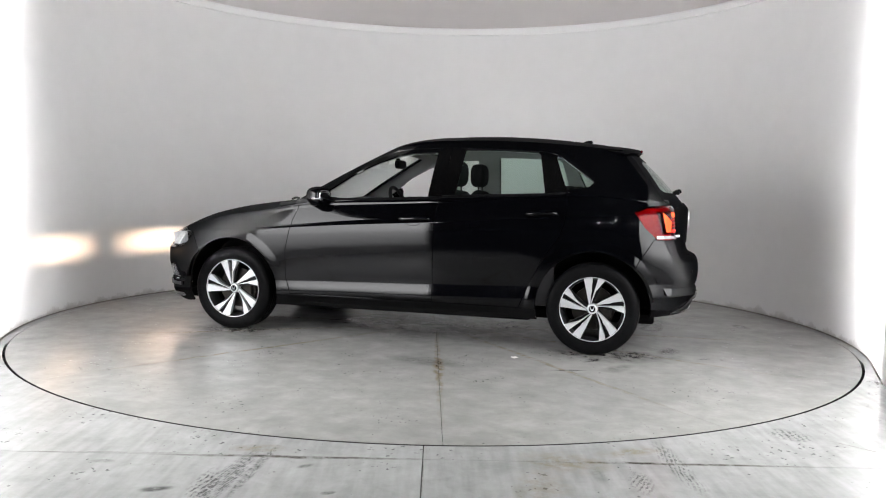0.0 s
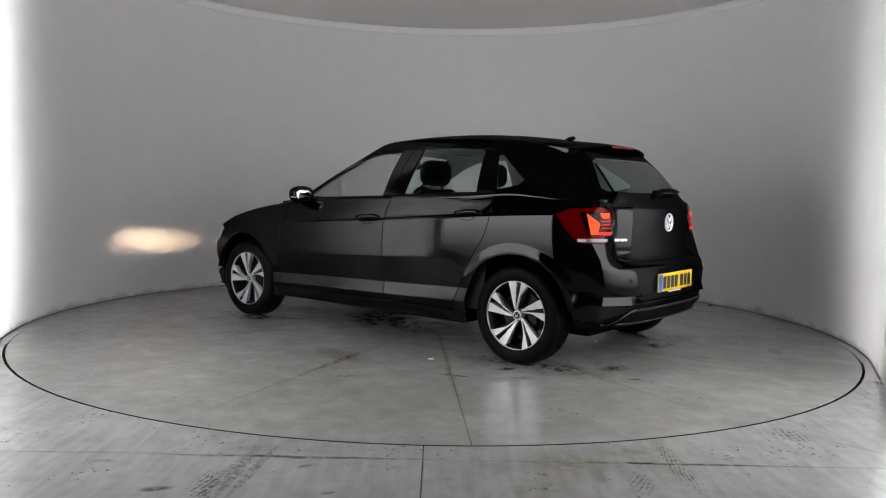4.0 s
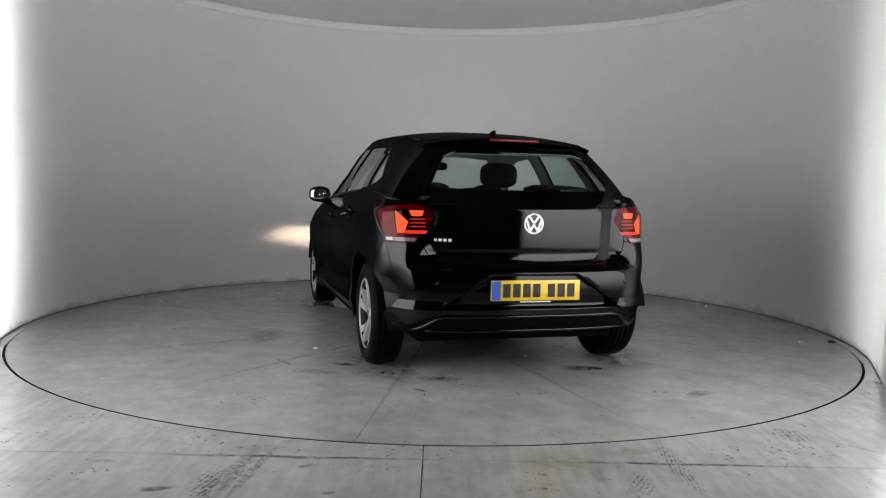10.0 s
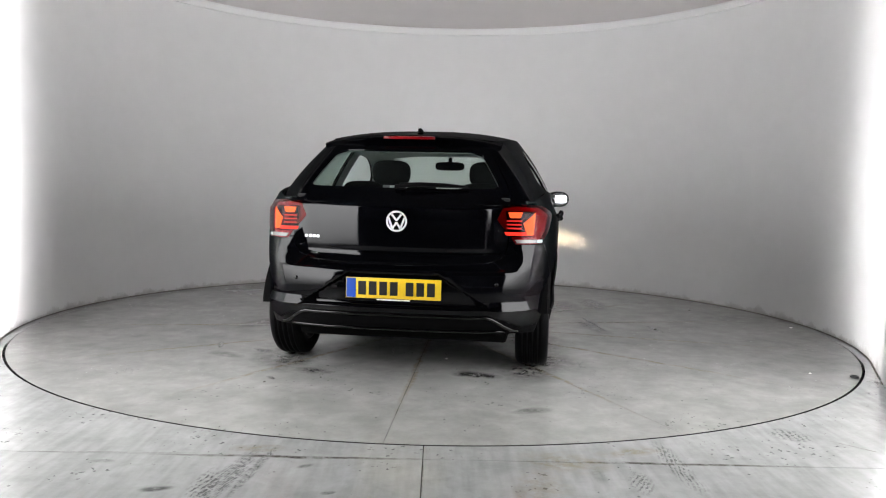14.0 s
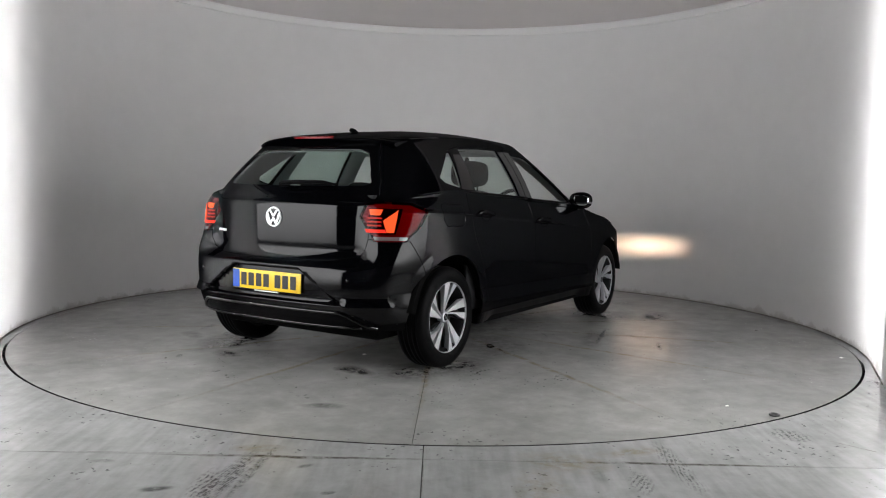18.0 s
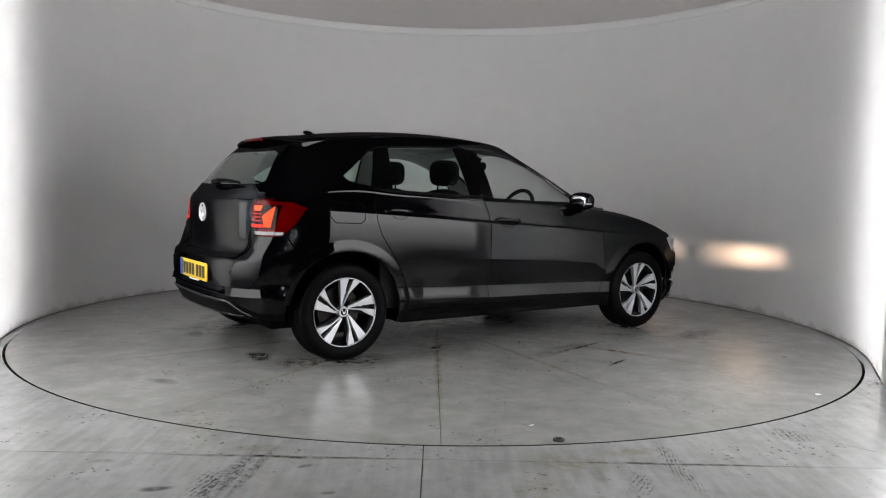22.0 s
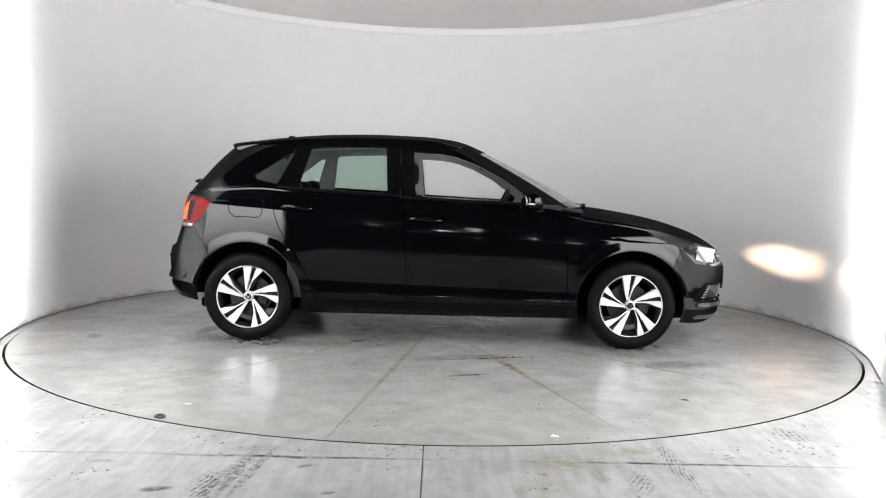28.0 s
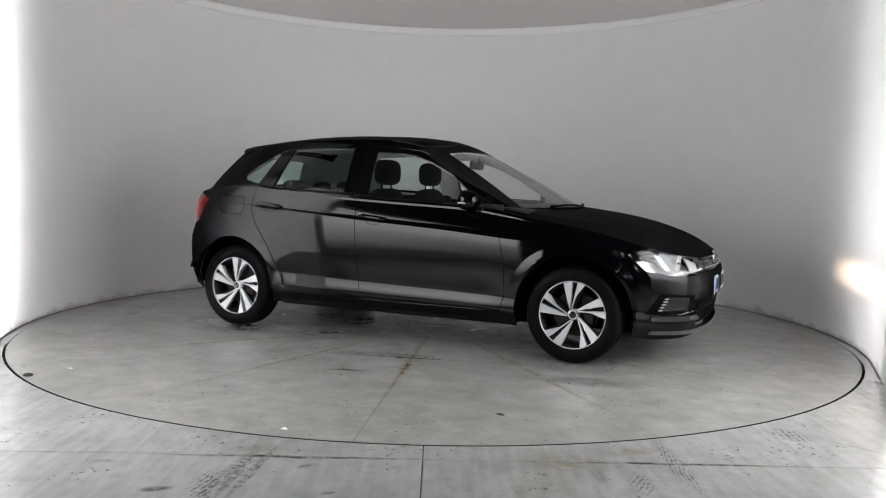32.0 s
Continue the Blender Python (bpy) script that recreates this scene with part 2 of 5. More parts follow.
    mul = nt.nodes.new("ShaderNodeVectorMath")
    mul.operation = "SCALE"
    mul.inputs[0].default_value = base
    nt.links.new(total, mul.inputs["Scale"])
    colour = mul.outputs["Vector"]
    for x, y, turn, rx, ry, much, tint in seams:
        v = local(x, y, turn, rx, ry, ry * 1.6)
        dirt = times(ramp(length(v), 0.3, 1.0, much, 0.0), ramp(grit, 0.40, 0.56, 0.0, 1.0))
        mix = nt.nodes.new("ShaderNodeMix")
        mix.data_type = "RGBA"
        nt.links.new(dirt, mix.inputs["Factor"])
        nt.links.new(colour, mix.inputs[6])
        mix.inputs[7].default_value = (*tint, 1)
        colour = mix.outputs[2]
    nt.links.new(colour, b.inputs["Base Color"])
    nt.links.new(ramp(tex(1.6, 2, 0.4), 0.3, 0.7, 0.165, 0.24), b.inputs["Roughness"])
    bp = nt.nodes.new("ShaderNodeBump")
    bp.inputs["Strength"].default_value, bp.inputs["Distance"].default_value = 0.06, 0.003
    nt.links.new(tex(5, 3, 0.5), bp.inputs["Height"])
    nt.links.new(bp.outputs["Normal"], b.inputs["Normal"])
    return m


OCHRE, SOOT = (0.17, 0.125, 0.055), (0.07, 0.062, 0.05)
JOINT_ANGLES = [106 + 26.06 * k for k in range(13)]
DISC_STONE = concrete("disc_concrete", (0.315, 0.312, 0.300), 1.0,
                      blots_and_shade=[(-1.62, -0.46, 75, 0.17, 0.08, 0.2), (-1.43, 1.10, 55, 0.16, 0.08, 0.62), (-1.26, 0.91, 60, 0.10, 0.04, 0.4), (-1.73, 0.45, 80, 0.14, 0.07, 0.5),
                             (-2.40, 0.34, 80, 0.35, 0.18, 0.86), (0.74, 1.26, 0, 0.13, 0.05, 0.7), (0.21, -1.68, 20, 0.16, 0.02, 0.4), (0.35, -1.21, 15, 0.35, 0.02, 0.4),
                             # Blots under the car and its wheels paint contact shade as well as dirt.
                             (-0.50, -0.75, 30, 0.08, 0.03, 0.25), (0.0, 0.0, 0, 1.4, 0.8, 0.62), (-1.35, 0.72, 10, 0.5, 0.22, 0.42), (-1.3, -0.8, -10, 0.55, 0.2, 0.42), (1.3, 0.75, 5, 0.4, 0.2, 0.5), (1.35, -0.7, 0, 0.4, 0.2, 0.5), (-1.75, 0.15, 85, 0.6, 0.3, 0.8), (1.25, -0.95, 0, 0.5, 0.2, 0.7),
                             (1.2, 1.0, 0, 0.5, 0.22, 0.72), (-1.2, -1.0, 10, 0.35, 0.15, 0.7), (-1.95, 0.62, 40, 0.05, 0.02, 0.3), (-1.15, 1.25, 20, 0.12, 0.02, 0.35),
                             (0.2, -1.2, 20, 0.35, 0.1, 0.6), (1.5, -1.25, 10, 0.4, 0.12, 0.6), (-0.3, 1.3, 170, 0.3, 0.12, 0.65),
                             (-0.5, -0.8, 30, 0.5, 0.25, 0.6), (-2.3, -0.8, 120, 0.12, 0.05, 0.5)],
                      seams=[(1.45 * math.cos(radians(a)), 1.45 * math.sin(radians(a)), a, 1.35, 0.026, 0.6, OCHRE) for a in JOINT_ANGLES]
                      + [(1.5 * math.cos(radians(a)), 1.5 * math.sin(radians(a)), a, 0.3, 0.045, 0.8, OCHRE) for a in (JOINT_ANGLES[0], JOINT_ANGLES[7])])
FLOOR_STONE = concrete("floor_concrete", (0.325, 0.326, 0.322), 1.3,
                       blots_and_shade=[(-0.95, -3.465, 20, 0.07, 0.03, 0.3), (-0.36, -3.475, 30, 0.03, 0.018, 0.25), (-0.48, -3.21, 40, 0.04, 0.02, 0.5),
                              (-1.25, -3.2, 0, 0.05, 0.02, 0.6), (0.62, -3.25, 90, 0.1, 0.03, 0.7)],
                       treads=[(-0.735, -3.34, 84, 0.34, 0.05, 3.0, 0.06), (-0.66, -3.26, 84, 0.32, 0.022, 3.0, 0.12), (-0.80, -3.42, 92, 0.18, 0.05, 1.5, 0.25),
                               (0.945, -3.12, 92, 0.32, 0.05, 2.0, 0.42), (0.76, -3.32, 85, 0.12, 0.05, 1.5, 0.35), (1.57, -2.70, 125, 0.11, 0.09, 1.7, 0.4)],
                       seams=[(-0.55, -3.112, 0, 0.62, 0.020, 1.0, SOOT), (0.95, -3.108, 0, 0.65, 0.016, 0.95, SOOT), (-1.3, -3.10, 2, 0.5, 0.006, 0.5, SOOT),
                              (0.5, -3.12, 0, 0.22, 0.14, 0.5, OCHRE), (0.80, -2.97, 20, 0.16, 0.07, 0.55, OCHRE), (0.38, -3.4, 80, 0.25, 0.12, 0.35, OCHRE),
                              (-0.70, -3.02, 10, 0.12, 0.06, 0.5, OCHRE), (-0.039, -3.3, 90, 0.4, 0.006, 0.7, SOOT), (1.80, -2.865, -47, 0.16, 0.008, 0.8, SOOT)],
                       drag_scale=(26, 3.0, 1), crumb_size=0.25)
HALL_GLOW = material("hall_bulb", (1, 1, 1), 0.5, emit=200.0)
PANEL_GLOW = material("light_diffuser", (0.9, 0.9, 0.9), 0.5, emit=7.9, emit_colour=(0.985, 0.985, 1.0))


def soft_ends(m, z0, z1, top):
    """Paints a falloff into the emission: rising z0 to z1, weaker near the top."""
    nt = m.node_tree
    b = nt.nodes["Principled BSDF"]
    co = nt.nodes.new("ShaderNodeTexCoord")
    cut = nt.nodes.new("ShaderNodeSeparateXYZ")
    nt.links.new(co.outputs["Object"], cut.inputs[0])
    low = nt.nodes.new("ShaderNodeMapRange")
    low.interpolation_type = "SMOOTHSTEP"
    low.inputs["From Min"].default_value, low.inputs["From Max"].default_value = z0, z1
    high = nt.nodes.new("ShaderNodeMapRange")
    high.interpolation_type = "SMOOTHSTEP"
    high.inputs["From Min"].default_value, high.inputs["From Max"].default_value = 1.7, top
    high.inputs["To Min"].default_value, high.inputs["To Max"].default_value = 1.0, 0.75
    both = nt.nodes.new("ShaderNodeMath")
    both.operation = "MULTIPLY"
    power = nt.nodes.new("ShaderNodeMath")
    power.operation = "MULTIPLY"
    power.inputs[1].default_value = b.inputs["Emission Strength"].default_value
    nt.links.new(cut.outputs["Z"], low.inputs["Value"])
    nt.links.new(cut.outputs["Z"], high.inputs["Value"])
    nt.links.new(low.outputs["Result"], both.inputs[0])
    nt.links.new(high.outputs["Result"], both.inputs[1])
    nt.links.new(both.outputs[0], power.inputs[0])
    nt.links.new(power.outputs[0], b.inputs["Emission Strength"])


soft_ends(PANEL_GLOW, 0.10, 0.95, 2.2)


# ---- mesh helpers ----
def mesh_ob(name, verts, faces, mat, parent=None, label="", smooth=False, normals=None):
    me = bpy.data.meshes.new(name)
    me.from_pydata([tuple(v) for v in verts], [], [tuple(f) for f in faces])
    me.materials.append(mat)
    if smooth or normals is not None:
        me.polygons.foreach_set("use_smooth", [True] * len(me.polygons))
    if normals is not None:
        me.normals_split_custom_set_from_vertices([tuple(n) for n in normals])
    me.update()
    ob = new(name, me)
    if parent is not None:
        ob.parent = parent
    if label:
        ob["label"] = label
    return ob


def part(name, bm, mat, parent=None, label="", smooth=True, sharp=40):
    me = bpy.data.meshes.new(name)
    if smooth:
        for f in bm.faces:
            f.smooth = True
        for e in bm.edges:
            if len(e.link_faces) == 2 and e.calc_face_angle(0) > radians(sharp):
                e.smooth = False
    bm.to_mesh(me)
    bm.free()
    me.materials.append(mat)
    ob = new(name, me)
    if parent is not None:
        ob.parent = parent
    if label:
        ob["label"] = label
    return ob


def box(bm, x0, x1, y0, y1, z0, z1, bevel=0.0, m=None):
    made = bmesh.ops.create_cube(bm, size=1)["verts"]
    for v in made:
        v.co = Vector(((x0 + x1) / 2 + v.co.x * (x1 - x0), (y0 + y1) / 2 + v.co.y * (y1 - y0),
                       (z0 + z1) / 2 + v.co.z * (z1 - z0)))
    if bevel:
        edges = list({e for v in made for e in v.link_edges})
        out = bmesh.ops.bevel(bm, geom=edges, offset=bevel, segments=2, affect="EDGES", profile=0.5)
        made = list({v for f in out["faces"] for v in f.verts} | {v for v in made if v.is_valid})
    if m is not None:
        for v in made:
            v.co = m @ v.co
    return made


def lathe(bm, profile, steps=48, axis="Y", centre=(0, 0, 0)):
    """Turns (radius, along) pairs about an axis."""
    rings = []
    for k in range(steps):
        a = 2 * math.pi * k / steps
        c, s = math.cos(a), math.sin(a)
        row = []
        for r, h in profile:
            p = {"Y": (r * c, h, r * s), "Z": (r * c, r * s, h), "X": (h, r * c, r * s)}[axis]
            row.append(bm.verts.new(Vector(p) + Vector(centre)))
        rings.append(row)
    for k in range(steps):
        p, q = rings[k], rings[(k + 1) % steps]
        for i in range(len(profile) - 1):
            bm.faces.new((p[i], q[i], q[i + 1], p[i + 1]))


def tube(bm, points, radius, sides=8, squash=1.0):
    """A round bar along points."""
    pts = [Vector(p) for p in points]
    rows = []
    for i, p in enumerate(pts):
        d = (pts[min(i + 1, len(pts) - 1)] - pts[max(i - 1, 0)]).normalized()
        up = Vector((0, 0, 1)) if abs(d.z) < 0.9 else Vector((1, 0, 0))
        a = d.cross(up).normalized()
        b = a.cross(d).normalized()
        r = radius[i] if isinstance(radius, (list, tuple)) else radius
        rows.append([bm.verts.new(p + a * r * math.cos(2 * math.pi * k / sides) + b * r * squash * math.sin(2 * math.pi * k / sides))
                     for k in range(sides)])
    for p, q in zip(rows, rows[1:]):
        for k in range(sides):
            bm.faces.new((p[k], p[(k + 1) % sides], q[(k + 1) % sides], q[k]))
    bm.faces.new(rows[0][::-1])
    bm.faces.new(rows[-1])


# ---- the booth ----
def arc_wall(name, r0, r1, z0, z1, a0, a1, mat, label, steps=96, kind="structure", ends=0.58):
    bm = bmesh.new()
    rows = []
    stations = [(radians(a0 + (a1 - a0) * k / steps), 0.0) for k in range(steps + 1)]
    if ends:
        stations = [(radians(a0), -ends)] + stations + [(radians(a1), ends)]
    for a, on in stations:
        c, s = math.cos(a), math.sin(a)
        rows.append([bm.verts.new((r * c - on * s, r * s + on * c, z)) for r, z in ((r0, z0), (r0, z1), (r1, z1), (r1, z0))])
    for p, q in zip(rows, rows[1:]):
        for i in range(4):
            bm.faces.new((p[i], p[(i + 1) % 4], q[(i + 1) % 4], q[i]))
    bm.faces.new(rows[0])
    bm.faces.new(rows[-1][::-1])
    bmesh.ops.recalc_face_normals(bm, faces=bm.faces)
    return tagged(part(name, bm, mat), label, "wall" if "wall" in name else "rail", kind=kind)


arc_wall("wall_round", WALL_R, WALL_R + 0.025, 0.0, 2.83, -23, 203, WALL_WHITE,
         "smooth white painted curved booth wall with scuffs at its foot")
# An added strip stands for the line of grime along the foot.
arc_wall("wall_seal", WALL_R - 0.009, WALL_R - 0.002, 0.0, 0.006, -23, 203, GRIME,
         "dark grimy line along the foot of the wall")
arc_wall("rail", WALL_R - 0.03, WALL_R - 0.002, RAIL_Z, RAIL_Z + 0.052, -23, 203, RAIL_WHITE,
         "white metal rail round the top of the wall")


def ceiling():
    bm = bmesh.new()
    box(bm, -3.3, 3.3, -0.3, 3.3, 2.832, 2.9)
    tagged(part("ceiling", bm, CEIL_GREY, smooth=False), "pale grey flat booth ceiling", "ceiling", kind="structure")


ceiling()


def clipped_ring(r0, r1, mat):
    """The fixed floor round the disc, in slabs with open joints between them."""
    floor = new("floor")
    tagged(floor, "pale worn concrete floor with joints, stains and tyre marks", "floor", kind="structure")
    cuts = [((0, -3.11), (0, 1)), ((-0.04, 0), (1, 0)), ((0, -3.95), (0, 1)), ((-3.4, 0), (1, 0)), ((3.4, 0), (1, 0))]
    bm = bmesh.new()
    steps = 180
    rows = []
    for k in range(steps):
        a = 2 * math.pi * k / steps
        c, s = math.cos(a), math.sin(a)
        big = r1 / max(abs(c), abs(s))
        packed = -22 < (math.degrees(a) + 90) % 360 - 90 < 202
        rows.append([bm.verts.new((r * c, r * s, 0)) for r in (r0 - 0.0105 * packed, 3.3, big)])
    for k in range(steps):
        p, q = rows[k], rows[(k + 1) % steps]
        for i in range(2):
            bm.faces.new((p[i], q[i], q[i + 1], p[i + 1]))
    for (x, y), (nx, ny) in cuts:
        bmesh.ops.bisect_plane(bm, geom=bm.verts[:] + bm.edges[:] + bm.faces[:], plane_co=(x, y, 0), plane_no=(nx, ny, 0))
    groups = {}
    for f in bm.faces:
        c = f.calc_center_median()
        if c.y > -3.11 or abs(c.x) > 3.4:
            key = (c.x > -0.04, 0) if abs(c.x) < 3.4 else (c.x > 0, 9)
        else:
            key = (c.x > -0.04, 1 if c.y > -3.95 else 2)
        groups.setdefault(key, []).append(f)
    gap = 0.0016
    for key in sorted(groups):
        fs = groups[key]
        index, verts, faces = {}, [], []
        inside = set(fs)
        for f in fs:
            faces.append([index.setdefault(v, len(index)) for v in f.verts])
        for v in index:
            x, y = v.co.x, v.co.y
            cx = 1 if key[0] else -1
            if abs(x + 0.04) < 1e-4 and key[1] != 9:
                x += gap * cx
            if abs(y + 3.11) < 1e-4 and key[1] != 9:
                y += gap * (1 if key[1] == 0 else -1)
            verts.append((x, y, 0.0))
        n = len(verts)
        edge = {}
        for f in faces:
            for i in range(len(f)):
                a, b2 = f[i], f[(i + 1) % len(f)]
                edge[(a, b2)] = edge.get((a, b2), 0) + 1
        verts += [(x, y, -0.05) for x, y, _ in verts]
        rims = [(b2, a, a + n, b2 + n) for (a, b2) in edge if (b2, a) not in edge]
        # Slabs out of view are darkened, so the paint reflects less light.
        mesh_ob("slab", verts, faces + rims, mat if key[1] < 2 else UNSEEN_FLOOR, floor)
    bm.free()


clipped_ring(DISC_R + 0.016, 16.0, FLOOR_STONE)


def pit():
    bm = bmesh.new()
    lathe(bm, [(0.05, -0.07), (3.6, -0.07), (3.6, -0.051)], 64, "Z")
    tagged(part("pit_floor", bm, PIT_DARK), "dark pit under the floor joints", "pit", kind="structure")


pit()


def hall():
    for name, b in (("wall_hall_back", (-9, 9, -14.2, -14, -0.05, 6)), ("wall_hall_left", (-9.2, -9, -14, 9, -0.05, 6)),
                    ("wall_hall_right", (9, 9.2, -14, 9, -0.05, 6)), ("wall_hall_far", (-9, 9, 9, 9.2, -0.05, 6)),
                    ("ceiling_hall", (-9.2, 9.2, -14.2, 9.2, 6, 6.2))):
        bm = bmesh.new()
        box(bm, *b)
        tagged(part(name, bm, HALL_DARK, smooth=False), "dark unlit hall shell behind the booth",
               "ceiling" if "ceiling" in name else "wall", kind="structure")


hall()


def hall_lamp(x, z):
    """A small round lamp on the far hall wall; it shows in the car's paint."""
    lamp = tagged(new("hall_lamp"), "small bright round wall lamp in the dark hall", "lamp", "hall lamps")
    lamp.location = (x, -13.998, z)
    bm = bmesh.new()
    lathe(bm, [(0.001, 0.030), (0.03, 0.026), (0.042, 0.012)], 16)
    bmesh.ops.recalc_face_normals(bm, faces=bm.faces)
    part("bulb", bm, HALL_GLOW, lamp)
    bm = bmesh.new()
    lathe(bm, [(0.042, 0.012), (0.055, 0.014), (0.06, 0.0)], 16)
    part("bezel", bm, PLASTIC, lamp)


for lx, lz in ((-2.1, 0.9), (-0.4, 0.75), (1.9, 0.7), (2.75, 0.7), (0.35, 1.3)):
    hall_lamp(lx, lz)




PANEL_LOW, PANEL_HIGH = 0.22, 2.2


def light_wall(side):
    """A tall diffuser between the end of the round wall and the camera's opening."""
    thing = new("light_panel")
    a, b = Vector((2.580 * side, -1.638, 0)), Vector((1.82 * side, -3.75, 0))
    d = (b - a).normalized()
    inward = Vector((-d.y, d.x, 0)) * (1 if side < 0 else -1)
    if inward.x * side > 0:
        inward = -inward
    length = (b - a).length
    m = Matrix((( d.x, inward.x, 0, a.x), (d.y, inward.y, 0, a.y), (0, 0, 1, 0), (0, 0, 0, 1)))
    thing.matrix_world = m
    tagged(thing, "tall white backlit studio light panel in a frame", "light panel", "studio light panels")
    bm = bmesh.new()
    box(bm, 0.04, length - 0.04, -0.06, 0.0, PANEL_LOW, PANEL_HIGH)
    part("diffuser", bm, PANEL_GLOW, thing, smooth=False)
    for x0, x1, z0, z1 in ((0, length, 0, PANEL_LOW), (0, length, PANEL_HIGH, PANEL_HIGH + 0.08), (0, 0.04, PANEL_LOW, PANEL_HIGH), (length - 0.04, length, PANEL_LOW, PANEL_HIGH)):
        bm = bmesh.new()
        box(bm, x0, x1, -0.08, 0.02, z0, z1)
        part("frame" if z0 else "skirt", bm, RAIL_WHITE, thing, smooth=False)


light_wall(-1)
light_wall(1)
# Unseen lamps added behind the translucent wall, to whiten its ends.
for s in (-1, 1):
    area_lamp("lamp_behind_wall", (3.06 * s, -1.36, 1.4), (2.6 * s, -1.16, 1.4), 0.8, 2.7, 1800 if s > 0 else 3200)


# ---- the turntable ----
turntable = new("turntable")
tagged(turntable, "round concrete turntable disc in wedge slabs with dirty joints", "turntable")


def wedge_slabs():
    rim = [106 + 26.06 * k for k in range(13)]
    ends = rim[1:] + [106 + 360]
    for a0, a1 in zip(rim, ends):
        n = 14
        gap = 0.0012
        r0, r1 = 0.12, DISC_R
        verts, faces = [], []
        for j, r in enumerate((r0, 1.0, 2.0, 2.6, r1)):
            for k in range(n + 1):
                a = radians(a0) + (radians(a1 - a0)) * k / n
                p = Vector((r * math.cos(a), r * math.sin(a), 0))
                mid = radians((a0 + a1) / 2)
                if k == 0:
                    p += Vector((-math.sin(radians(a0)), math.cos(radians(a0)), 0)) * gap
                if k == n:
                    p -= Vector((-math.sin(radians(a1)), math.cos(radians(a1)), 0)) * gap
                verts.append(p)
        w = n + 1
        for j in range(4):
            for k in range(n):
                faces.append((j * w + k, (j + 1) * w + k, (j + 1) * w + k + 1, j * w + k + 1))
        loop = [k for k in range(w)] + [j * w + n for j in range(1, 5)] + [4 * w + k for k in range(n - 1, -1, -1)] + [j * w for j in range(3, 0, -1)]
        base = len(verts)
        verts += [Vector((verts[i].x, verts[i].y, -0.045)) for i in loop]
        for i in range(len(loop)):
            k = (i + 1) % len(loop)
            faces.append((loop[i], loop[k], base + k, base + i))
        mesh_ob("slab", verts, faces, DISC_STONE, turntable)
    bm = bmesh.new()
    lathe(bm, [(0.001, 0.0), (0.112, 0.0), (0.115, -0.004), (0.115, -0.045)], 32, "Z")
    part("hub_cover", bm, DISC_STONE, turntable)
    bm = bmesh.new()
    lathe(bm, [(0.05, -0.047), (DISC_R - 0.03, -0.047), (DISC_R - 0.03, -0.06)], 64, "Z")
    part("underside", bm, PIT_DARK, turntable)
    # Dark band added on the rim, to paint the shade in the gap.
    bm = bmesh.new()
    lathe(bm, [(DISC_R - 0.002, -0.0015), (DISC_R + 0.004, -0.0015), (DISC_R + 0.004, -0.046), (DISC_R - 0.002, -0.046)], 180, "Z")
    bmesh.ops.recalc_face_normals(bm, faces=bm.faces)
    part("edge_band", bm, PIT_DARK, turntable, "dark band that paints the rim gap's shade")


wedge_slabs()


# ---- the car ----
car = new("hatchback_car")
tagged(car, "glossy black five-door hatchback with two-tone alloy wheels and open front windows", "car")
HUB_X, HUB_Z, HUB_Y = 1.275, 0.300, 0.735


def spline(points, u):
    """A smooth curve through points, at u of its chord length."""
    p = np.array(points, float)
    t = np.concatenate([[0], np.cumsum(np.linalg.norm(np.diff(p, axis=0), axis=1))])
    m = np.gradient(p, t, axis=0)
    m[0], m[-1] = (p[1] - p[0]) / (t[1] - t[0]), (p[-1] - p[-2]) / (t[-1] - t[-2])
    x = np.clip(u, 0, 1) * t[-1]
    i = int(np.clip(np.searchsorted(t, x) - 1, 0, len(t) - 2))
    h = t[i + 1] - t[i]
    s = (x - t[i]) / h
    return ((2 * s**3 - 3 * s**2 + 1) * p[i] + (s**3 - 2 * s**2 + s) * h * m[i]
            + (3 * s**2 - 2 * s**3) * p[i + 1] + (s**3 - s**2) * h * m[i + 1])


def smooth_table(xs, ys):
    """A smooth function through (xs, ys) without overshoot."""
    xs, ys = np.array(xs, float), np.array(ys, float)
    d = np.diff(ys) / np.diff(xs)
    m = np.concatenate([[d[0]], np.where(d[:-1] * d[1:] > 0, 2 * d[:-1] * d[1:] / (d[:-1] + d[1:] + 1e-12), 0), [d[-1]]])

    def f(x):
        x = min(max(x, xs[0]), xs[-1])
        i = int(np.clip(np.searchsorted(xs, x) - 1, 0, len(xs) - 2))
        h = xs[i + 1] - xs[i]
        s = (x - xs[i]) / h
        return ((2 * s**3 - 3 * s**2 + 1) * ys[i] + (s**3 - 2 * s**2 + s) * h * m[i]
                + (3 * s**2 - 2 * s**3) * ys[i + 1] + (s**3 - s**2) * h * m[i + 1])
    return f


def step(x, a, b):
    t = min(max((x - a) / (b - a), 0.0), 1.0)
    return t * t * (3 - 2 * t)


# Plan of the left half, from the tail's middle round to the nose.
PLAN = [(-1.945, 0), (-1.940, 0.25), (-1.912, 0.47), (-1.86, 0.61), (-1.775, 0.725), (-1.65, 0.80), (-1.45, 0.845), (-1.15, 0.865),
        (-0.7, 0.873), (0, 0.875), (0.7, 0.873), (1.15, 0.866), (1.42, 0.846), (1.60, 0.813), (1.75, 0.758), (1.87, 0.676), (1.95, 0.570), (2.00, 0.42),
        (2.03, 0.22), (2.04, 0)]
_fine = np.array([spline(PLAN, k / 600) for k in range(601)])
_arc = np.concatenate([[0], np.cumsum(np.linalg.norm(np.diff(_fine, axis=0), axis=1))])
S_END = float(_arc[-1])


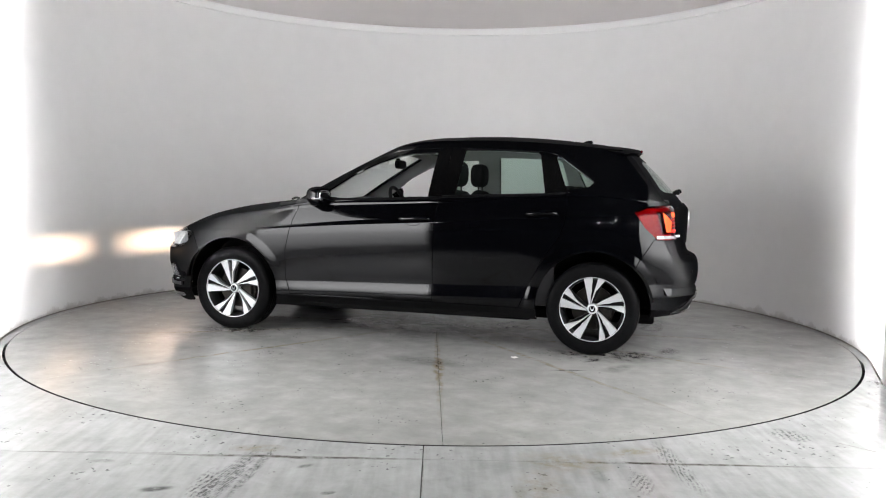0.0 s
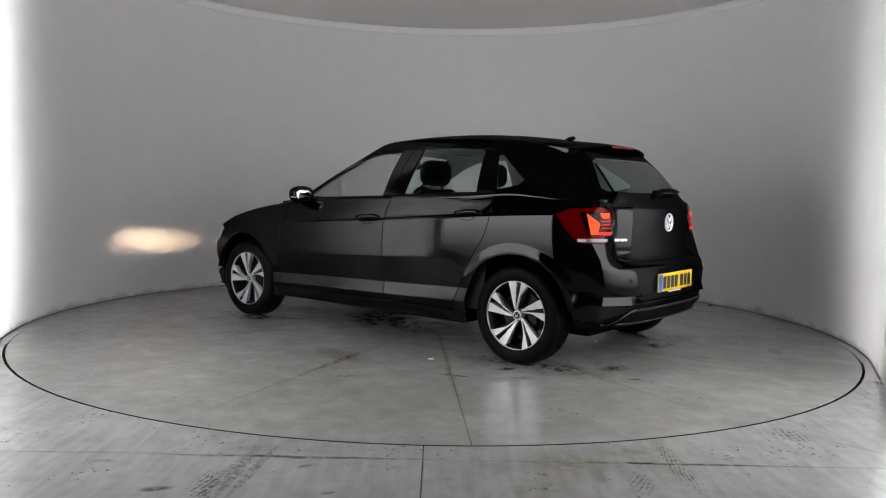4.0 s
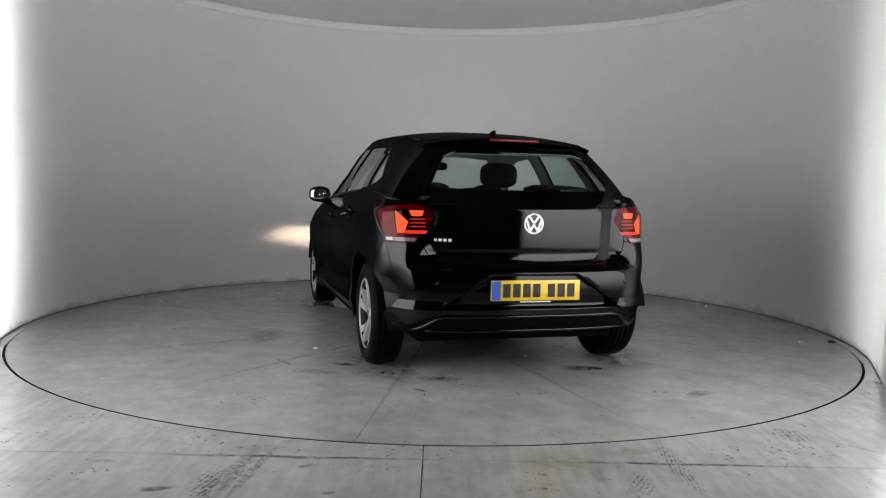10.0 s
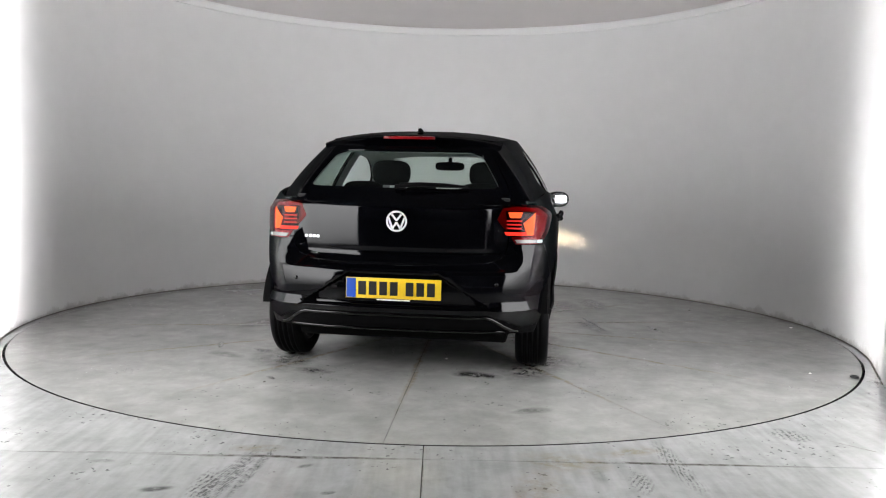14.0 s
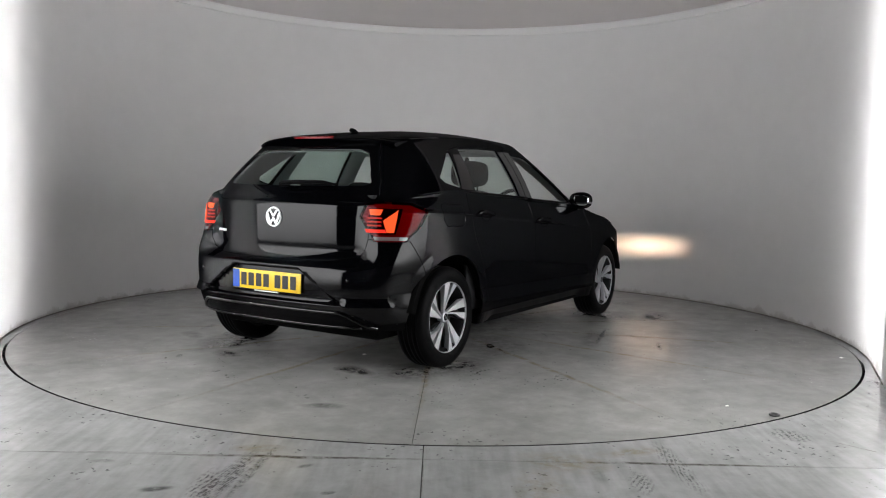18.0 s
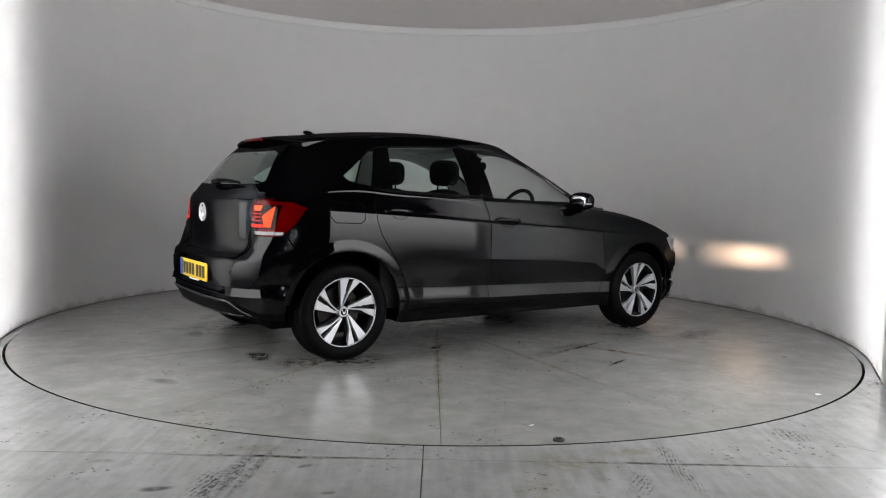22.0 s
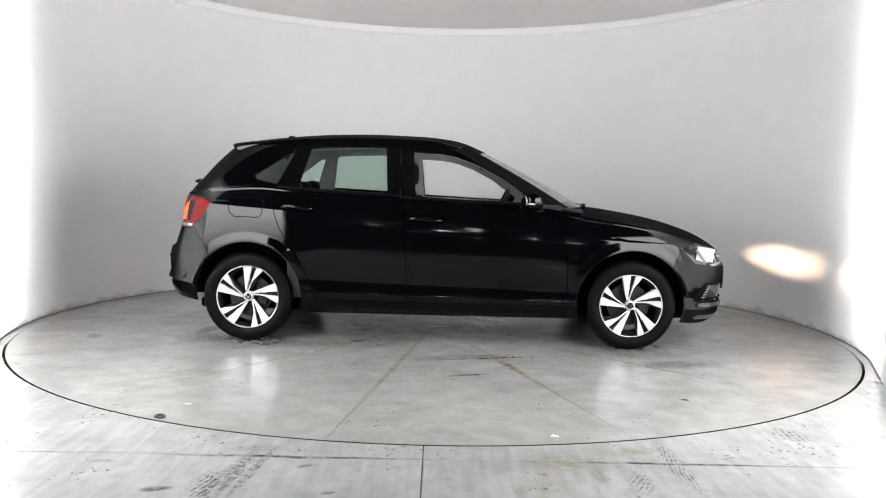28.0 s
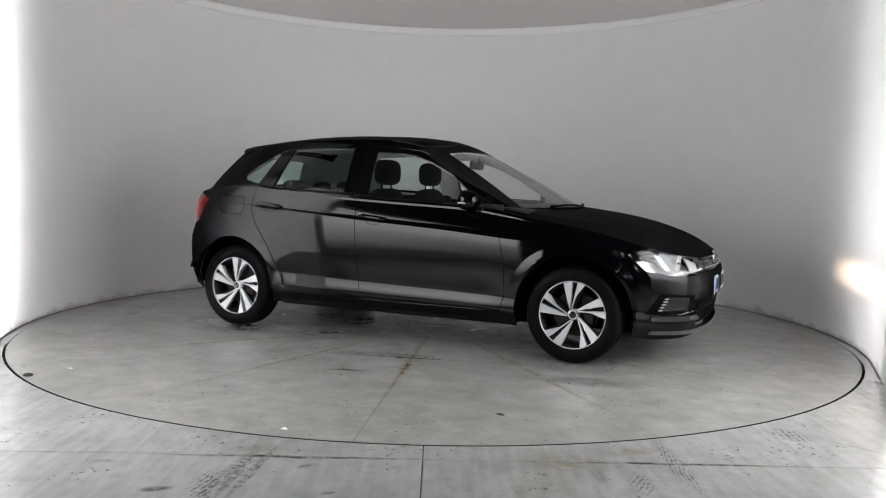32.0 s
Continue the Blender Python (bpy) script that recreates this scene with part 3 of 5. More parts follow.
def plan_at(s):
    return np.array([np.interp(s, _arc, _fine[:, 0]), np.interp(s, _arc, _fine[:, 1])])


def plan_normal(s):
    a, b = plan_at(max(s - 0.03, 0)), plan_at(min(s + 0.03, S_END))
    d = (b - a) / np.linalg.norm(b - a)
    n = np.array([-d[1], d[0]])
    if s < 0.03:
        n = n * (s / 0.03) + np.array([-1.0, 0]) * (1 - s / 0.03)
    if s > S_END - 0.03:
        k = (S_END - s) / 0.03
        n = n * k + np.array([1.0, 0]) * (1 - k)
    return n / np.linalg.norm(n)


SHOULDER = smooth_table([-1.96, -1.75, -1.5, -1.2, -0.95, -0.35, 0.0, 0.6, 0.8, 1.0, 1.3, 1.5, 1.65, 1.8, 1.95, 2.05],
                        [0.985, 0.99, 1.02, 1.045, 1.025, 0.99, 0.972, 0.945, 0.915, 0.878, 0.832, 0.787, 0.745, 0.705, 0.675, 0.655])
HEM = smooth_table([-1.96, -1.7, -1.4, -0.9, 0.9, 1.5, 1.8, 2.05], [0.27, 0.26, 0.25, 0.215, 0.205, 0.20, 0.17, 0.165])
CREASE = smooth_table([-2.0, -1.5, -1.04, -0.2, 0.4, 0.95, 2.1], [0.93, 0.915, 0.889, 0.828, 0.79, 0.745, 0.68])
SIDE_IN = smooth_table([0.0, 0.07, 0.13, 0.165, 0.195, 0.215, 0.30, 0.325, 0.345, 0.43, 0.52, 0.64, 0.78, 0.9, 1.0],
                       [0.085, 0.066, 0.047, 0.036, 0.0325, 0.0333, 0.0415, 0.043, 0.0405, 0.0265, 0.0145, 0.0050, 0.0008, 0.0, 0.002])
TAIL_IN = smooth_table([0.20, 0.26, 0.33, 0.40, 0.52, 0.605, 0.63, 0.66, 0.705, 0.718, 0.80, 0.935, 0.948, 0.97, 1.06],
                       [0.13, 0.075, 0.03, 0.012, 0.0, 0.012, 0.055, 0.080, 0.092, 0.087, 0.084, 0.082, 0.085, 0.103, 0.17])
CORNER_IN = smooth_table([0.20, 0.26, 0.33, 0.40, 0.52, 0.70, 0.85, 0.95, 1.06], [0.13, 0.075, 0.03, 0.012, 0.0, 0.008, 0.030, 0.050, 0.11])
NOSE_IN = smooth_table([0.15, 0.2, 0.25, 0.34, 0.45, 0.54, 0.6, 0.66, 0.74], [0.13, 0.06, 0.03, 0.02, 0.0, 0.0, 0.02, 0.05, 0.10])


def upper_in(u):
    """From the door crease up to the shoulder, with a second fine crease below the windows."""
    u = min(max(u, 0.0), 1.0)
    return 0.012 + 0.039 * min(u / 0.8, 1.0) ** 1.1 + 0.009 * max(u - 0.87, 0.0) / 0.13


def body_at(s, z):
    """The outer skin of the left side at plan length s and height z."""
    p, n = plan_at(s), plan_normal(s)
    x = p[0]
    top, hem, zc = SHOULDER(x), HEM(x), CREASE(x)
    zc = min(zc, top - 0.02)
    q = (z - hem) / (zc - hem)
    side = SIDE_IN(q) if q <= 1 else 0.002 if z < zc + 0.01 else upper_in((z - zc - 0.01) / max(top - zc - 0.01, 0.04))
    if q > 1 and z < zc + 0.01:
        side = 0.002 + 0.010 * (z - zc) / 0.01
    tail = step(-n[0], 0.08, 0.95)
    nose = step(n[0], 0.15, 0.75)
    edge = 0.445 - (z - 0.467) * 1.6
    recess = 0.03 * tail * (1 - step(p[1], edge - 0.012, edge)) * step(z, 0.405, 0.42) * (1 - step(z, 0.585, 0.60))
    corner = step(p[1], 0.54, 0.72)
    rear = (TAIL_IN(z) + 0.13 * p[1] ** 2 * step(z, 0.62, 0.70)) * (1 - corner) + (CORNER_IN(z) + 0.04 * step(z, 0.62, 0.80)) * corner
    inset = side * (1 - tail) * (1 - nose) + rear * tail + NOSE_IN(z) * nose + recess
    for hx in (-HUB_X, HUB_X):
        r = math.hypot(x - hx, z - HUB_Z)
        flat = (1 - tail) * (1 - nose)
        ease = flat * (1 - step(r, 0.40, 0.60))
        inset = inset * (1 - 0.45 * ease) - flat * 0.0075 * min(max((0.436 - r) / 0.055, 0.0), 1.0)
    return np.array([p[0] - n[0] * inset, p[1] - n[1] * inset, z])


# Greenhouse: base and roof edge of the left half, by the same count of points.
G_BASE = [(-1.83, 0, 0.965), (-1.81, 0.35, 0.965), (-1.745, 0.56, 0.965), (-1.60, 0.722, 0.975), (-1.35, 0.785, 1.00), (-0.95, 0.820, 0.99),
          (-0.35, 0.825, 0.965), (0.25, 0.818, 0.945), (0.62, 0.795, 0.925), (0.835, 0.735, 0.895), (0.95, 0.60, 0.90), (1.04, 0.33, 0.915), (1.075, 0, 0.92)]
G_TOP = [(-1.47, 0, 1.341), (-1.46, 0.30, 1.339), (-1.42, 0.45, 1.333), (-1.33, 0.500, 1.334), (-1.15, 0.533, 1.351), (-0.85, 0.565, 1.371),
         (-0.45, 0.575, 1.381), (-0.12, 0.575, 1.372), (0.04, 0.56, 1.351), (0.115, 0.535, 1.334), (0.16, 0.46, 1.338), (0.205, 0.26, 1.353), (0.225, 0, 1.359)]


def glass_at(s, z):
    """The outer skin of the greenhouse at length fraction s (0 tail to 1 nose) and height z."""
    i = s * (len(G_BASE) - 1)
    k = int(min(i, len(G_BASE) - 2))
    a, b = curve_by_index(G_BASE, i), curve_by_index(G_TOP, i)
    w = (z - a[2]) / (b[2] - a[2])
    w = min(max(w, -0.1), 1.0)
    p = a + (b - a) * w
    out = np.array([b[1] - a[1], 0, 0])
    side = 1 - abs(2 * s - 1)
    bulge = 0.022 * 4 * w * (1 - w)
    d = curve_by_index(G_BASE, min(i + 0.1, len(G_BASE) - 1)) - curve_by_index(G_BASE, max(i - 0.1, 0))
    n = np.array([-d[1], d[0], 0])
    n /= np.linalg.norm(n)
    p = p + n * bulge
    p[2] = z
    if s <= 0 or s >= 1:
        p[1] = 0
    return p


def curve_by_index(points, i):
    k = int(min(max(i, 0), len(points) - 2 + 0.999))
    k = min(k, len(points) - 2)
    p = np.array(points, float)
    s = i - k
    m0 = (p[k + 1] - p[k - 1]) / 2 if k > 0 else (p[1] - p[0]) * np.array([0, 1, 0])
    m1 = (p[k + 2] - p[k]) / 2 if k + 2 < len(p) else (p[k + 1] - p[k]) * np.array([0, 1, 0])
    return ((2 * s**3 - 3 * s**2 + 1) * p[k] + (s**3 - 2 * s**2 + s) * m0 + (3 * s**2 - 2 * s**3) * p[k + 1] + (s**3 - s**2) * m1)


def glass_low(s):
    return curve_by_index(G_BASE, s * (len(G_BASE) - 1))[2]


def glass_high(s):
    return curve_by_index(G_TOP, s * (len(G_TOP) - 1))[2]


class Skin:
    """A skin laid flat as (length, height), cut there along outlines, and then bent into shape."""

    def __init__(self, at, columns, rows, height):
        self.at, self.bm = at, bmesh.new()
        self.tag = self.bm.faces.layers.int.new("tag")
        self.names = ["rest"]
        grid = [[self.bm.verts.new((s, height(s, r), 0)) for r in rows] for s in columns]
        for p, q in zip(grid, grid[1:]):
            for i in range(len(rows) - 1):
                self.bm.faces.new((p[i], q[i], q[i + 1], p[i + 1]))
        self.columns = np.array(columns)

    def place(self, pt):
        """(length, height) of a point given as ('x', X, Z, from, to) or ('y', ...): found between two lengths."""
        axis, value, z, s0, s1 = pt
        ss = np.linspace(s0, s1, 60)
        vals = np.array([self.at(s, z)[0 if axis == "x" else 1] for s in ss])
        order = np.argsort(vals)
        return float(np.interp(value, vals[order], ss[order])), z

    def cut(self, outline, name, only=("rest",), close=True):
        """Cuts along an outline of (length, height) and names the faces inside it."""
        bm = self.bm
        pts = list(outline)
        dense = []
        for a, b in zip(pts, pts[1:] + pts[:1]):
            dense.append(a)
        ids = {self.names.index(n) for n in only if n in self.names}
        for a, b in zip(dense, dense[1:] + dense[:1]):
            d = (b[0] - a[0], b[1] - a[1])
            ln = math.hypot(*d)
            if ln < 1e-6:
                continue
            lo = (min(a[0], b[0]) - 1e-4, min(a[1], b[1]) - 1e-4)
            hi = (max(a[0], b[0]) + 1e-4, max(a[1], b[1]) + 1e-4)
            fs = []
            for f in bm.faces:
                if f[self.tag] not in ids:
                    continue
                xs = [v.co.x for v in f.verts]
                ys = [v.co.y for v in f.verts]
                if max(xs) >= lo[0] and min(xs) <= hi[0] and max(ys) >= lo[1] and min(ys) <= hi[1]:
                    fs.append(f)
            if not fs:
                continue
            geom = list({v for f in fs for v in f.verts}) + list({e for f in fs for e in f.edges}) + fs
            bmesh.ops.bisect_plane(bm, geom=geom, dist=2e-5, plane_co=(*a, 0), plane_no=(-d[1], d[0], 0))
        if name == "rest":
            return
        self.names.append(name)
        mark = len(self.names) - 1
        poly = np.array(pts)
        for f in bm.faces:
            if f[self.tag] in ids:
                c = f.calc_center_median()
                if inside(poly, c.x, c.y):
                    f[self.tag] = mark

    def score(self, outline):
        """Cuts along an outline without naming anything, so that the surface can turn there."""
        self.cut(outline, "rest")

    def normal(self, s, z, ds, dz=0.004):
        a, b = self.at(s - ds, z), self.at(s + ds, z)
        c, d = self.at(s, z - dz), self.at(s, z + dz)
        n = np.cross(b - a, d - c)
        k = np.linalg.norm(n)
        return -n / k if k > 1e-12 else np.array([0, 0, 1.0])

    def bend(self, ds):
        self.bm.verts.index_update()
        self.pos, self.nor = [], []
        for v in self.bm.verts:
            s, z = v.co.x, v.co.y
            p = self.at(s, z)
            n = self.normal(s, z, ds)
            if abs(p[1]) < 1e-3:
                n[1] = 0
                n /= np.linalg.norm(n)
            self.pos.append(p)
            self.nor.append(n)
        self.pos, self.nor = np.array(self.pos), np.array(self.nor)

    def faces_of(self, *names):
        ids = {self.names.index(n) for n in names if n in self.names}
        return [[v.index for v in f.verts] for f in self.bm.faces if f[self.tag] in ids]


def inside(poly, x, y):
    hit = False
    n = len(poly)
    j = n - 1
    for i in range(n):
        (xi, yi), (xj, yj) = poly[i], poly[j]
        if (yi > y) != (yj > y) and x < (xj - xi) * (y - yi) / (yj - yi) + xi:
            hit = not hit
        j = i
    return hit


def panel(name, pieces, mat, parent, side=1, gap=0.0024, thick=0.012, lift=0.0, label="", both=False):
    """A sheet with folded edges out of faces of one or more skins; side -1 mirrors it, both joins the two halves."""
    V, N, F = [], [], []
    for skin, names in pieces:
        faces = skin.faces_of(*names)
        index = {}
        for f in faces:
            for i in f:
                index.setdefault(i, len(V) + len(index))
        pos = np.array([skin.pos[i] for i in index])
        nor = np.array([skin.nor[i] for i in index])
        if not len(pos):
            continue
        base = len(V)
        fs = [[index[i] - base for i in f] for f in faces]
        edges = {}
        for f in fs:
            for a, b in zip(f, f[1:] + f[:1]):
                edges[(a, b)] = True
        rim = [(a, b) for a, b in edges if (b, a) not in edges]
        pull = np.zeros_like(pos)
        for a, b in rim:
            d = pos[b] - pos[a]
            if abs(pos[a][1]) < 2e-3 and abs(pos[b][1]) < 2e-3:
                continue
            w = np.cross(nor[a] + nor[b], d)
            k = np.linalg.norm(w)
            if k > 1e-12:
                pull[a] += w / k
                pull[b] += w / k
        k = np.linalg.norm(pull, axis=1, keepdims=True)
        pull = np.where(k > 1e-9, pull / np.maximum(k, 1e-9), 0)
        # faces run so that the inner side lies to the left of a rim edge, seen along the skin's normal
        f0 = fs[0]
        fn = np.cross(pos[f0[1]] - pos[f0[0]], pos[f0[2]] - pos[f0[0]])
        turn = 1 if fn @ nor[f0[0]] > 0 else -1
        pull[np.abs(pos[:, 1]) < 2e-3, 1] = 0
        pos = pos + pull * gap * turn + nor * lift
        V += list(pos)
        N += list(nor)
        if turn < 0:
            fs = [f[::-1] for f in fs]
            rim = [(b, a) for a, b in rim]
        F += [[i + base for i in f] for f in fs]
        rim = [(a, b) for a, b in rim if not (abs(pos[a][1]) < 2e-3 and abs(pos[b][1]) < 2e-3)]
        if thick:
            ends = {}
            for a, b in rim:
                for i in (a, b):
                    if i not in ends:
                        ends[i] = (len(V), len(V) + 1)
                        V += [pos[i], pos[i] - nor[i] * thick]
                        fold = pull[i] * -turn * 0.8 + nor[i] * 0.6
                        N += [fold, fold]
            for a, b in rim:
                F.append([ends[b][0], ends[a][0], ends[a][1], ends[b][1]])
    V, N = np.array(V), np.array(N)
    if both:
        n = len(V)
        V = np.concatenate([V, V * [1, -1, 1]])
        N = np.concatenate([N, N * [1, -1, 1]])
        F = F + [[i + n for i in f[::-1]] for f in F]
    elif side < 0:
        V, N, F = V * [1, -1, 1], N * [1, -1, 1], [f[::-1] for f in F]
    return mesh_ob(name, V, F, mat, parent, label, normals=N)


# Lay out the lower skin.
_cols = sorted(set(np.round(np.concatenate([np.linspace(0, 1.0, 30), np.linspace(1.0, S_END - 1.1, 64), np.linspace(S_END - 1.1, S_END, 32)]), 5)))
_rows = [0, 0.035, 0.07, 0.10, 0.13, 0.15, 0.165, 0.18, 0.195, 0.205, 0.215, 0.253, 0.292, 0.302, 0.312, 0.322, 0.333, 0.345, 0.37, 0.395, 0.43, 0.475, 0.52, 0.58, 0.64, 0.71, 0.78, 0.84, 0.9,
         0.95, 0.985, 1.0, 1.05, 1.1, 1.2, 1.35, 1.5, 1.65, 1.75, 1.80, 1.815, 1.835, 1.85, 1.865, 1.88, 1.91, 2.0]


def crease_at(x):
    return min(CREASE(x), SHOULDER(x) - 0.02)


def body_row(s, r):
    """Rows that follow the hem, the door crease and the shoulder."""
    x = plan_at(s)[0]
    hem, zc, top = HEM(x), crease_at(x), SHOULDER(x)
    if r <= 1:
        return hem + (zc - hem) * r
    if r <= 1.1:
        return zc + 0.01 * (r - 1) / 0.1
    return zc + 0.01 + (top - zc - 0.01) * (r - 1.1) / 0.9


body = Skin(body_at, _cols, _rows, body_row)
S_MID0, S_MID1 = 0.95, S_END - 0.95


def bx(x, z):
    return body.place(("x", x, z, 0.62, S_END - 0.55))


def by_tail(y, z):
    return body.place(("y", y, z, 0.0, 0.98))


def by_nose(y, z):
    return body.place(("y", y, z, S_END - 1.0, S_END))


ARCH_R = 0.362
for off in (0.0, -0.014):
    body.score([by_tail(0.552 + off, 0.400), by_tail(0.229 + off, 0.602), (-0.1, 0.602), (-0.1, 0.400)])
for z0, z1 in ((0.405, 0.42), (0.585, 0.605), (0.615, 0.63), (0.645, 0.66), (0.705, 0.718), (0.935, 0.948), (0.96, 0.97)):
    body.score([(-0.1, z0), (0.95, z0), (0.95, z1), (-0.1, z1)])
for hx in (-HUB_X, HUB_X):
    for r in (0.380, 0.408, 0.432, 0.440, 0.47):
        body.score([bx(hx + r * math.cos(a), HUB_Z + r * math.sin(a)) for a in np.linspace(-0.2, math.pi + 0.2, 34)])
for k, hx in enumerate((-HUB_X, HUB_X)):
    ring = [bx(hx + ARCH_R * math.cos(a), HUB_Z + 0.005 + ARCH_R * math.sin(a)) for a in np.linspace(-0.35, math.pi + 0.35, 26)]
    body.cut(ring + [bx(hx - 0.33, 0.0), bx(hx + 0.33, 0.0)], "arch")
body.cut([bx(-1.515, 0.930), bx(-1.60, 0.965), by_tail(0.66, 0.972), by_tail(0.568, 0.962), by_tail(0.538, 0.886), by_tail(0.615, 0.795),
          by_tail(0.640, 0.757), bx(-1.66, 0.755), bx(-1.63, 0.79), bx(-1.585, 0.83)], "tail_lamp")
body.cut([bx(1.595, 0.690), bx(1.70, 0.722), by_nose(0.62, 0.715), by_nose(0.50, 0.69), by_nose(0.405, 0.645), by_nose(0.42, 0.59), by_nose(0.52, 0.565),
          by_nose(0.68, 0.563), bx(1.70, 0.590)], "headlamp")
FRONT_DOOR = [(0.765, 1.2), (0.765, 0.89), (0.795, 0.815), (0.842, 0.60), (0.845, 0.40), (0.81, 0.29), (-0.212, 0.288), (-0.235, 0.90), (-0.262, 0.99), (-0.27, 1.2)]
body.cut([bx(*p) for p in FRONT_DOOR], "front_door")
REAR_DOOR = [(-0.262, 1.2), (-0.262, 0.99), (-0.235, 0.90), (-0.212, 0.288), (-0.80, 0.285), (-0.855, 0.417), (-0.957, 0.615), (-1.057, 0.762), (-1.09, 0.851), (-1.10, 0.94), (-1.07, 1.2)]
body.cut([bx(*p) for p in REAR_DOOR], "rear_door")
body.cut([bx(-1.385, 0.962), bx(-1.185, 0.958), bx(-1.172, 0.94), bx(-1.172, 0.855), bx(-1.20, 0.832), bx(-1.36, 0.836), bx(-1.393, 0.87), bx(-1.395, 0.945)], "fuel_flap")
body.cut([by_tail(-0.1, 0.99), by_tail(-0.1, 0.640), by_tail(0.30, 0.640), by_tail(0.50, 0.650), by_tail(0.565, 0.675), by_tail(0.588, 0.71), by_tail(0.60, 0.76),
          by_tail(0.60, 1.2), by_tail(-0.1, 1.2)], "tailgate")
body.cut([bx(-1.50, 0.0), bx(-1.50, 0.50), bx(-1.56, 0.63), bx(-1.64, 0.757), by_tail(0.60, 0.765), by_tail(0.3, 0.765), (-0.1, 0.765), (-0.1, 0.0)], "rear_bumper")
body.cut([bx(-1.50, 0.0), bx(-1.50, 0.32), by_tail(0.68, 0.30), by_tail(0.58, 0.352), by_tail(0.48, 0.362), (-0.1, 0.362), (-0.1, 0.0)], "rear_valance", ("rear_bumper",))
body.cut([(S_END + 0.1, 0.668), by_nose(0.30, 0.668), by_nose(0.405, 0.645), by_nose(0.42, 0.59), (S_END - 0.2, 0.578), (S_END + 0.1, 0.578), (S_END + 0.1, 0.665)], "upper_grille")
body.cut([by_nose(0.47, 0.415), by_nose(0.55, 0.395), by_nose(0.50, 0.32), by_nose(0.47, 0.245), (S_END + 0.1, 0.235), (S_END + 0.1, 0.415)], "lower_grille")
body.cut([by_nose(0.735, 0.455), by_nose(0.56, 0.445), by_nose(0.52, 0.345), by_nose(0.60, 0.325), by_nose(0.752, 0.335)], "fog_recess")
body.cut([bx(1.50, 0.0), bx(1.51, 0.50), bx(1.60, 0.68), (S_END - 0.4, 0.69), (S_END + 0.1, 0.70), (S_END + 0.1, 0.0)], "front_bumper")
body.cut([bx(-1.0, 0.0), bx(-1.0, 0.283), bx(1.0, 0.283), bx(1.0, 0.0)], "sill")
body.cut([bx(-0.2, 0.0), bx(-0.2, 1.2), bx(1.9, 1.2), bx(1.9, 0.0)], "front_wing")
body.bend(0.004)

green = Skin(glass_at, list(np.linspace(0, 1, 97)), np.linspace(0, 1, 13), lambda s, r: glass_low(s) + (glass_high(s) - glass_low(s)) * r)


def gx(x, z):
    return green.place(("x", x, z, 0.2, 0.85))


def gy_tail(y, z):
    return green.place(("y", y, z, 0.0, 0.26))


def gy_nose(y, z):
    return green.place(("y", y, z, 0.74, 1.0))


def arc_list(points, n=4):
    """Eases an outline by points along its straight runs."""
    out = []
    for a, b in zip(points, points[1:] + points[:1]):
        for k in range(n):
            out.append((a[0] + (b[0] - a[0]) * k / n, a[1] + (b[1] - a[1]) * k / n))
    return out


green.cut([gy_tail(-0.2, 1.262), gy_tail(0.36, 1.262), gy_tail(0.43, 1.24), gy_tail(0.505, 1.13), gy_tail(0.535, 1.075), gy_tail(0.515, 1.057), gy_tail(0.2, 1.05), (-0.1, 1.05), (-0.1, 1.262)], "rear_glass")
green.cut([gx(*p) for p in arc_list([(-1.225, 1.083), (-1.09, 1.055), (-1.002, 1.268), (-1.03, 1.270), (-1.252, 1.112)], 2)], "quarter_glass")
green.cut([gx(*p) for p in arc_list([(-0.945, 1.033), (-0.355, 1.000), (-0.383, 1.315), (-0.62, 1.315), (-0.86, 1.303), (-0.89, 1.285)], 3)], "rear_pane")
green.cut([gx(*p) for p in arc_list([(-0.165, 0.992), (0.585, 0.965), (0.60, 1.0), (0.40, 1.14), (0.24, 1.218), (0.10, 1.266), (0.0, 1.282), (-0.19, 1.292)], 3)], "front_opening")
green.cut([gy_nose(0.63, 0.925), gy_nose(0.575, 1.05), gy_nose(0.50, 1.20), gy_nose(0.445, 1.295), gy_nose(0.25, 1.315), (1.1, 1.32), (1.1, 0.925)], "windscreen")
green.cut([gx(*p) for p in arc_list([(-0.265, 0.90), (0.72, 0.88), (0.72, 0.96), (0.47, 1.145), (0.28, 1.25), (0.12, 1.30), (0.0, 1.315), (-0.285, 1.325)], 3)], "front_frame")
green.cut([gx(*p) for p in arc_list([(-0.265, 0.90), (-0.285, 1.325), (-0.5, 1.325), (-0.93, 1.305), (-1.005, 1.285), (-1.10, 1.04), (-1.09, 0.90)], 3)], "rear_frame")
green.cut([gy_tail(-0.2, 1.4), gy_tail(-0.2, 0.9), gy_tail(0.60, 0.90), gy_tail(0.61, 1.0), gy_tail(0.575, 1.09), gy_tail(0.505, 1.21), gy_tail(0.45, 1.30), gy_tail(0.42, 1.4)], "gate_top")
green.bend(0.004)


